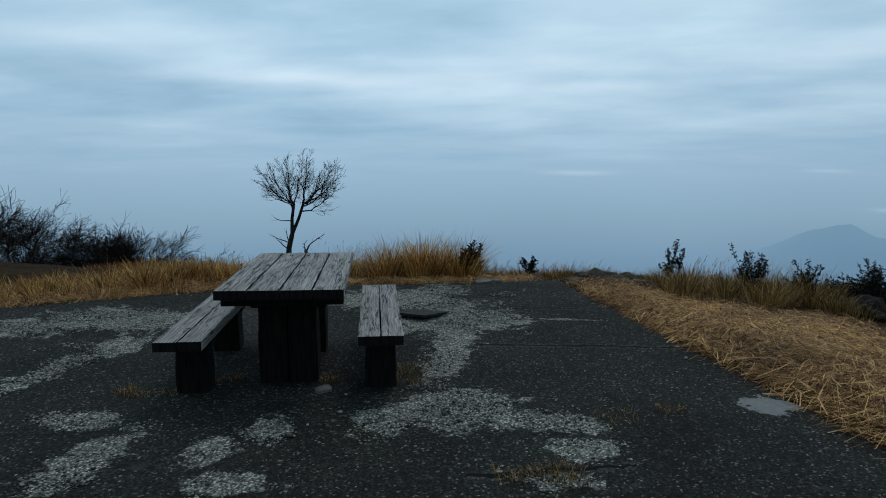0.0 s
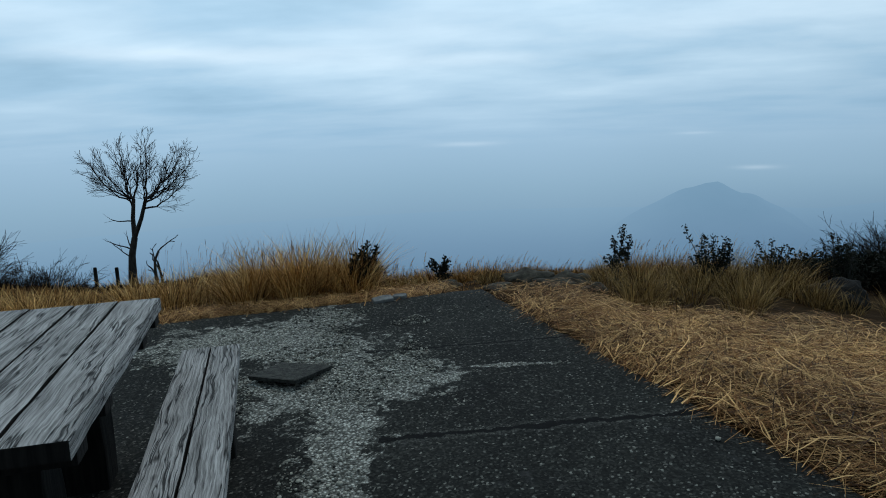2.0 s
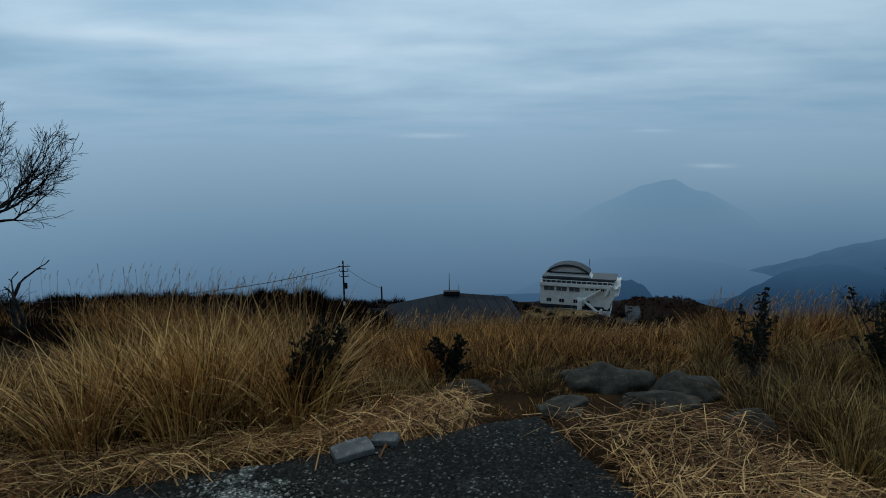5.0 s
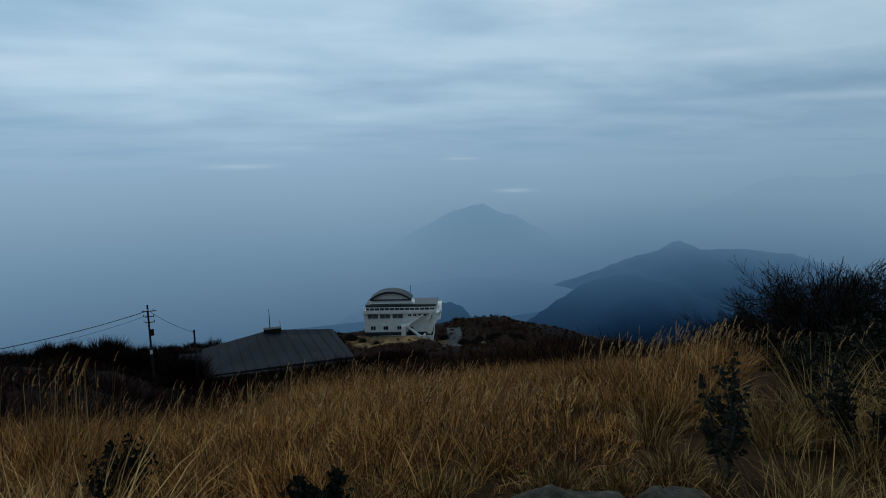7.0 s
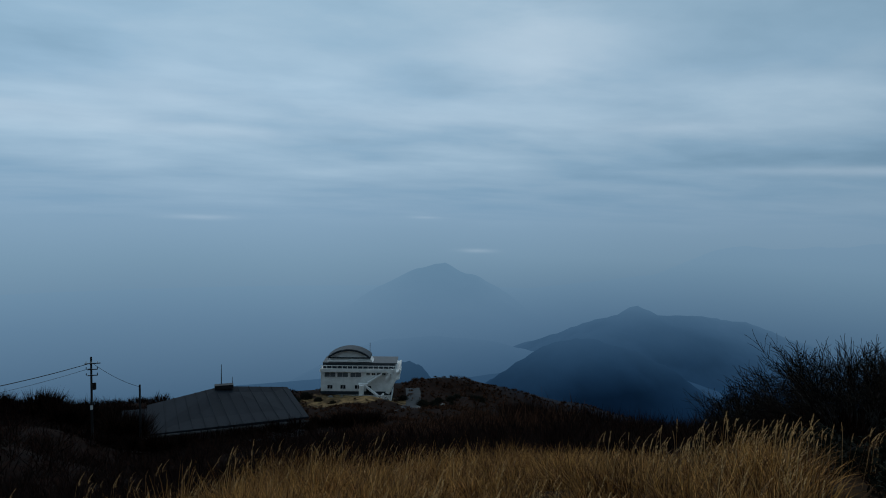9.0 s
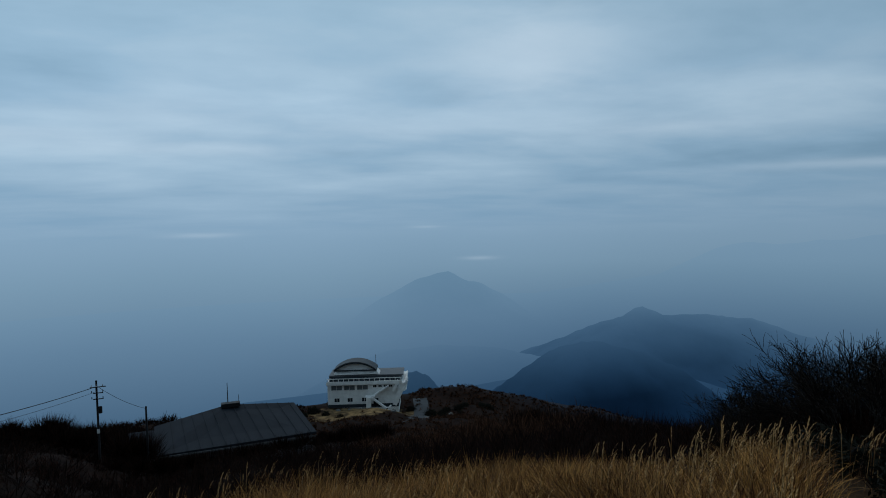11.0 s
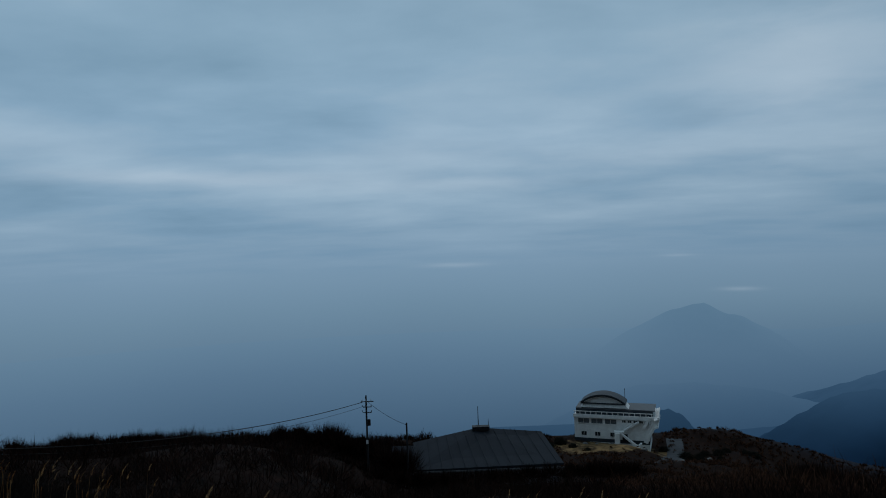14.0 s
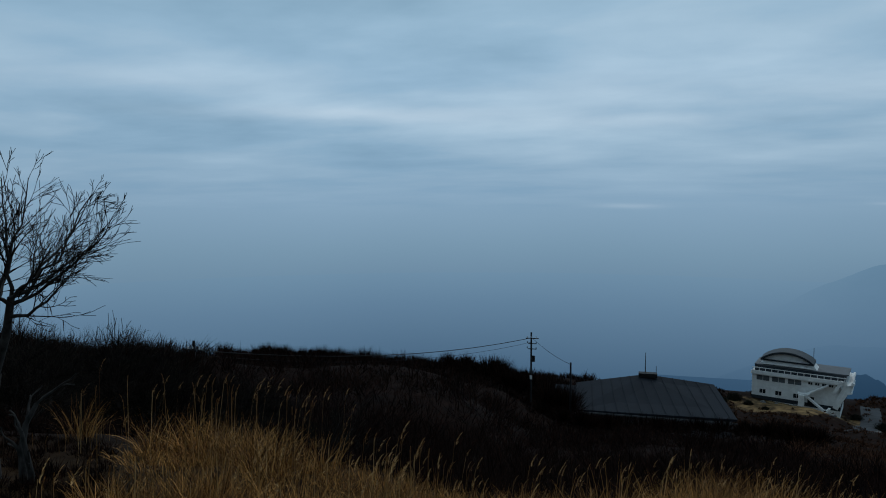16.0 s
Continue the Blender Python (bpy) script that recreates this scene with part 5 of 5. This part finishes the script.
# ---- white hall down the slope ----
def hall():
    m = pose(35.2, 190.9, -51.4, 0, 0, -20)
    t = empty("white_hall", m)
    tagged(t, "white three-storey hall with curved roof on the ridge", "building")

    def add(name, size, at, mat=WHITE, parent=t, label="", turn=None, bevel=0.0):
        return part(name, block(bmesh.new(), size, at, bevel, 0, 0, turn), mat, parent, label)

    # lower storeys; X along the front, Y to the back
    add("lower_wall", (20.0, 12, 9.0), (10.0, 6, 1.8), WHITE, t, "white rendered wall of two storeys")
    # shade at the wall's foot, given as a dark-coloured strip
    add("plinth", (20.1, 12.1, 1.0), (10.0, 6, 0.0), DARKROOF, t, "plinth coloured dark as shade")
    add("terrace_slab", (21.6, 13.4, 0.45), (10.6, 5.9, 6.45), WHITE, t)
    add("parapet", (21.4, 0.25, 0.55), (10.6, -0.65, 6.9), WHITE, t)
    for k in range(15):
        add("railing_post", (0.14, 0.14, 0.8), (0.3 + k * 1.46, -0.65, 7.55), WHITE, t)
    add("railing", (21.2, 0.16, 0.16), (10.6, -0.65, 7.98), WHITE, t)
    # the terrace's shade is put into this storey's dark colour
    add("deck_room", (20.5, 8.0, 2.0), (10.6, 5.4, 7.3), DARKROOF, t, "set-back storey behind the terrace, coloured dark as shade")
    add("deck_roof", (21.2, 8.2, 0.25), (10.9, 5.4, 8.35), GREYROOF, t)
    # upper hall with curved roof
    add("upper_wall", (11.2, 4.4, 3.2), (7.8, 4.1, 8.2), WHITE, t, "white upper wall below the arch")
    n, bm = 24, bmesh.new()
    rings = []
    for k in range(n + 1):
        a = math.radians(131 - 82 * k / n)
        x, z = 7.8 + 9.3 * math.cos(a), 3.1 + 9.3 * math.sin(a)
        rings.append([bm.verts.new((x, 0.9, z)), bm.verts.new((x, 6.6, z)), bm.verts.new((x * 0.985 + 0.117, 6.6, z - 0.55)), bm.verts.new((x * 0.985 + 0.117, 0.9, z - 0.55))])
    for a, b in zip(rings, rings[1:]):
        for i in range(4):
            bm.faces.new((a[i], b[i], b[(i + 1) % 4], a[(i + 1) % 4]))
    for r in (rings[0], rings[-1]):
        bm.faces.new(r)
    bmesh.ops.recalc_face_normals(bm, faces=bm.faces)
    part("arched_roof", bm, DARKROOF, t, "curved dark grey metal roof")
    bm = bmesh.new()
    arc = [bm.verts.new((7.8 + 8.7 * math.cos(math.radians(130 - 80 * k / n)), 1.9, 3.1 + 8.7 * math.sin(math.radians(130 - 80 * k / n)))) for k in range(n + 1)]
    bm.faces.new(arc)
    ext = bmesh.ops.extrude_face_region(bm, geom=list(bm.faces))
    for v in [g for g in ext["geom"] if isinstance(g, bmesh.types.BMVert)]:
        v.co.y += 4.4
    bmesh.ops.recalc_face_normals(bm, faces=bm.faces)
    part("gable", bm, WHITE, t, "pale tympanum under the arch")
    add("cornice", (12.2, 5.4, 0.30), (7.8, 4.1, 9.75), DARKROOF, t)
    add("cornice", (12.0, 5.4, 0.3), (7.8, 3.7, 8.9), WHITE, t)
    add("buttress", (1.0, 4.6, 3.4), (14.2, 4.0, 8.2), WHITE, t, "sloping white buttress", Matrix.Rotation(radians(-38), 4, "Y"))

    def window(x, z, w, h, y=-0.02, glass=PANE):
        win = part("window", block(bmesh.new(), (w, 0.10, h), (0, 0, 0)), glass, t, "dark window in white wall", pose(x, y, z))
        part("sill", block(bmesh.new(), (w + 0.2, 0.25, 0.12), (0, -0.06, -h / 2 - 0.06)), WHITE, win)
        part("mullion", block(bmesh.new(), (0.08, 0.14, h), (0, 0, 0)), WHITE, win)

    for x in (2.6, 6.2, 9.9):
        window(x, 5.25, 3.0, 1.25, glass=GREYPANE)
    for x in (2.6, 6.3, 10.4):
        window(x, 1.75, 1.4, 1.05)
    for k in range(5):
        window(13.4 + k * 1.5, 5.5, 0.9, 0.6)
    window(19.6, 1.4, 0.8, 0.9)
    # outer stair with its pillar and flights
    add("stair_pillar", (1.3, 1.3, 4.0), (11.8, -2.6, 1.0), WHITE, t, "square white stair pillar")
    add("stair_flight", (6.2, 1.2, 0.4), (15.0, -2.2, 1.0), WHITE, t, "", Matrix.Rotation(radians(38), 4, "Y"))
    add("stair_flight", (5.6, 1.2, 0.35), (15.0, -0.9, 4.3), WHITE, t, "", Matrix.Rotation(radians(-32), 4, "Y"))
    add("landing", (2.6, 1.6, 0.3), (12.2, -1.8, 3.1), WHITE, t)
    for k in range(7):
        add("step", (0.5, 1.4, 0.2), (16.4 + 0.25 * k, -3.2, -1.2 + 0.3 * k), WHITE, t)
    # slanting end with broad eaves
    for z, w in ((6.5, 1.2), (4.6, 1.0)):
        add("eave", (w, 14.0, 0.35), (21.9, 5.4, z), WHITE, t, "", Matrix.Rotation(radians(-24), 4, "Y"))
    for x in (19.4, 21.3):
        add("slanting_beam", (0.7, 0.6, 5.8 if x > 20 else 3.4), (x, -0.9, 4.6 if x > 20 else 5.7), WHITE, t, "white slanting end beam", Matrix.Rotation(radians(27), 4, "Y"))
    add("end_wall", (1.2, 0.35, 6.6), (20.1, -0.5, 3.2), WHITE, t, "", Matrix.Rotation(radians(20), 4, "Y"))
    add("end_wall", (1.2, 0.35, 6.6), (20.1, 11.5, 3.2), WHITE, t, "", Matrix.Rotation(radians(20), 4, "Y"))
    add("doorway", (1.4, 0.1, 2.1), (13.6, -0.03, 1.0), PANE, t)
    mast = bmesh.new()
    block(mast, (0.12, 0.12, 3.4), (13.2, 8.0, 11.2))
    part("mast", mast, STEEL, t, "thin roof aerial")


hall()


def warehouse():
    def spot(az, slope, d):
        return Vector((1.0 + az * d, 6.85 + d, 1.29 + slope * d))

    a, b = spot(-0.062, -0.325, 108), spot(0.166, -0.322, 108)
    c, d, e = spot(0.134, -0.273, 124), spot(0.039, -0.264, 124), spot(-0.061, -0.283, 119)
    t = empty("long_shed", Matrix.Translation(a))
    tagged(t, "long low shed with dull slate-grey roof", "building")
    bm = bmesh.new()
    top = [bm.verts.new(p - a) for p in (a, b, c, d, e)]
    low = [bm.verts.new(p - a - Vector((0, 0, 0.35))) for p in (a, b, c, d, e)]
    bm.faces.new((top[0], top[1], top[2], top[3]))
    bm.faces.new((top[0], top[3], top[4]))
    bm.faces.new(list(reversed(low)))
    for k in range(5):
        bm.faces.new((top[k], low[k], low[(k + 1) % 5], top[(k + 1) % 5]))
    part("roof", bm, SHEDROOF, t, "broad dull slate-grey roof")
    for k in range(13):
        f = (k + 0.5) / 13
        p0, p1 = (a.lerp(b, f) - a), ((e.lerp(d, f / 0.55) if f < 0.55 else d.lerp(c, (f - 0.55) / 0.45)) - a)
        limbs_mesh("roof_seam", [(0, [p0 + Vector((0, 0, 0.05)), p1 + Vector((0, 0, 0.05))], [0.06, 0.06])], SHEDROOF, t, 4)
    w, h = b.x - a.x, 6.0
    part("wall", block(bmesh.new(), (w - 1.0, 9, h), (w / 2, 6.0, -h / 2 - 0.4)), plain("grey_wall", (0.10, 0.10, 0.11)), t, "grey wall under the eaves")
    part("gutter", block(bmesh.new(), (w, 0.25, 0.22), (w / 2, -0.1, -0.35)), plain("pale_gutter", (0.12, 0.125, 0.13)), t, "pale eaves gutter")
    ridge = d - a
    vent = bmesh.new()
    block(vent, (3.2, 1.4, 0.7), tuple(ridge + Vector((0.4, -1.0, 0.2))))
    part("roof_vent", vent, STEEL, t, "dark roof ventilator")
    limbs_mesh("aerial", [(0, [ridge, ridge + Vector((0, 0, 4.0))], [0.1, 0.05])], STEEL, t, 5)
    limbs_mesh("aerial", [(0, [ridge + Vector((1.9, 0, 0)), ridge + Vector((1.9, 0, 1.6))], [0.06, 0.04])], STEEL, t, 5)
    # lean-to at the end
    ann = empty("lean_to", Matrix.Translation(a + Vector((-4.2, 3.0, 1.0))))
    tagged(ann, "small pale lean-to beside the long shed", "building")
    part("roof", block(bmesh.new(), (4.0, 5.0, 0.2), (2.0, 2.0, 0.2), 0, 0, 0, Matrix.Rotation(radians(14), 4, "X")), SHEDROOF, ann)
    part("wall", block(bmesh.new(), (3.6, 4.2, 4.5), (2.0, 2.2, -2.6)), plain("pale_wall", (0.16, 0.16, 0.17)), ann)


warehouse()


# ---- poles and cables ----
def utility_pole(x, y, top, tall, arms, label):
    t = empty("utility_pole", pose(x, y, top - tall))
    tagged(t, label, "utility pole", "poles along the ridge")
    limbs_mesh("shaft", [(0, [Vector((0, 0, -1)), Vector((0, 0, tall))], [0.17, 0.13])], STEEL, t, 8)
    for k in range(arms):
        z = tall - 0.9 - k * 0.85
        part("crossarm", block(bmesh.new(), (2.0 if k == 0 else 1.3, 0.12, 0.12), (0.2, -0.2, z)), STEEL, t)
        for s in (-0.6, 0.0, 0.8):
            limbs_mesh("insulator", [(0, [Vector((s, -0.2, z + 0.05)), Vector((s, -0.2, z + 0.35))], [0.07, 0.05])], STEEL if k else CERAMIC, t, 6)
    if arms > 1:
        limbs_mesh("transformer", [(0, [Vector((0.35, -0.3, tall - 4.6)), Vector((0.35, -0.3, tall - 3.7))], [0.3, 0.3])], STEEL, t, 8)
        part("marker", block(bmesh.new(), (0.35, 0.06, 0.6), (0.0, -0.22, tall - 7.2)), CERAMIC, t, "small white marker plate")
    return t


utility_pole(-12.47, 110, -20.3, 12, 3, "tall dark utility pole with crossarms and transformer")
utility_pole(-6.4, 112, -25.3, 8, 0, "plain thin service pole near the shed")
utility_pole(-43, 67, -13.9, 8, 1, "utility pole standing in dark scrub")


def cable(name, a, b, sag, r=0.05):
    a, b = Vector(a), Vector(b)
    pts = [a.lerp(b, k / 24) - Vector((0, 0, sag * 4 * (k / 24) * (1 - k / 24))) for k in range(25)]
    ob = limbs_mesh(name, [(0, pts, [r] * 25)], RUBBER, None, 5)
    return tagged(ob, "black overhead cable sagging between utility poles", "cable", "overhead cables")


cable("cable", (-12.6, 110, -21.2), (-43, 67, -14.9), 1.6)
cable("cable", (-12.6, 110, -21.9), (-43, 67, -15.4), 1.8, 0.025)
cable("cable", (-43, 67, -14.9), (-90, 40, -12), 1.5)
cable("cable", (-12.3, 110, -21.2), (-6.4, 112, -25.6), 0.4, 0.03)


def road():
    bm = bmesh.new()
    rows = []
    for k in range(24):
        f = k / 23
        y = 148 + 52 * f
        x = 44.2 + 21.6 * f + 2.0 * math.sin(math.pi * f)
        w = 2.3
        za, zb = float(land(x - w, y)) + 0.2, float(land(x + w, y)) + 0.2
        rows.append([bm.verts.new((x - w, y, za)), bm.verts.new((x + w, y, zb)), bm.verts.new((x + w, y, zb - 0.6)), bm.verts.new((x - w, y, za - 0.6))])
    for a, b in zip(rows, rows[1:]):
        for i in range(4):
            bm.faces.new((a[i], a[(i + 1) % 4], b[(i + 1) % 4], b[i]))
    bmesh.ops.recalc_face_normals(bm, faces=bm.faces)
    tagged(put("road", bm, ROADTOP), "grey service road beside the white hall", "road", kind="structure")


road()
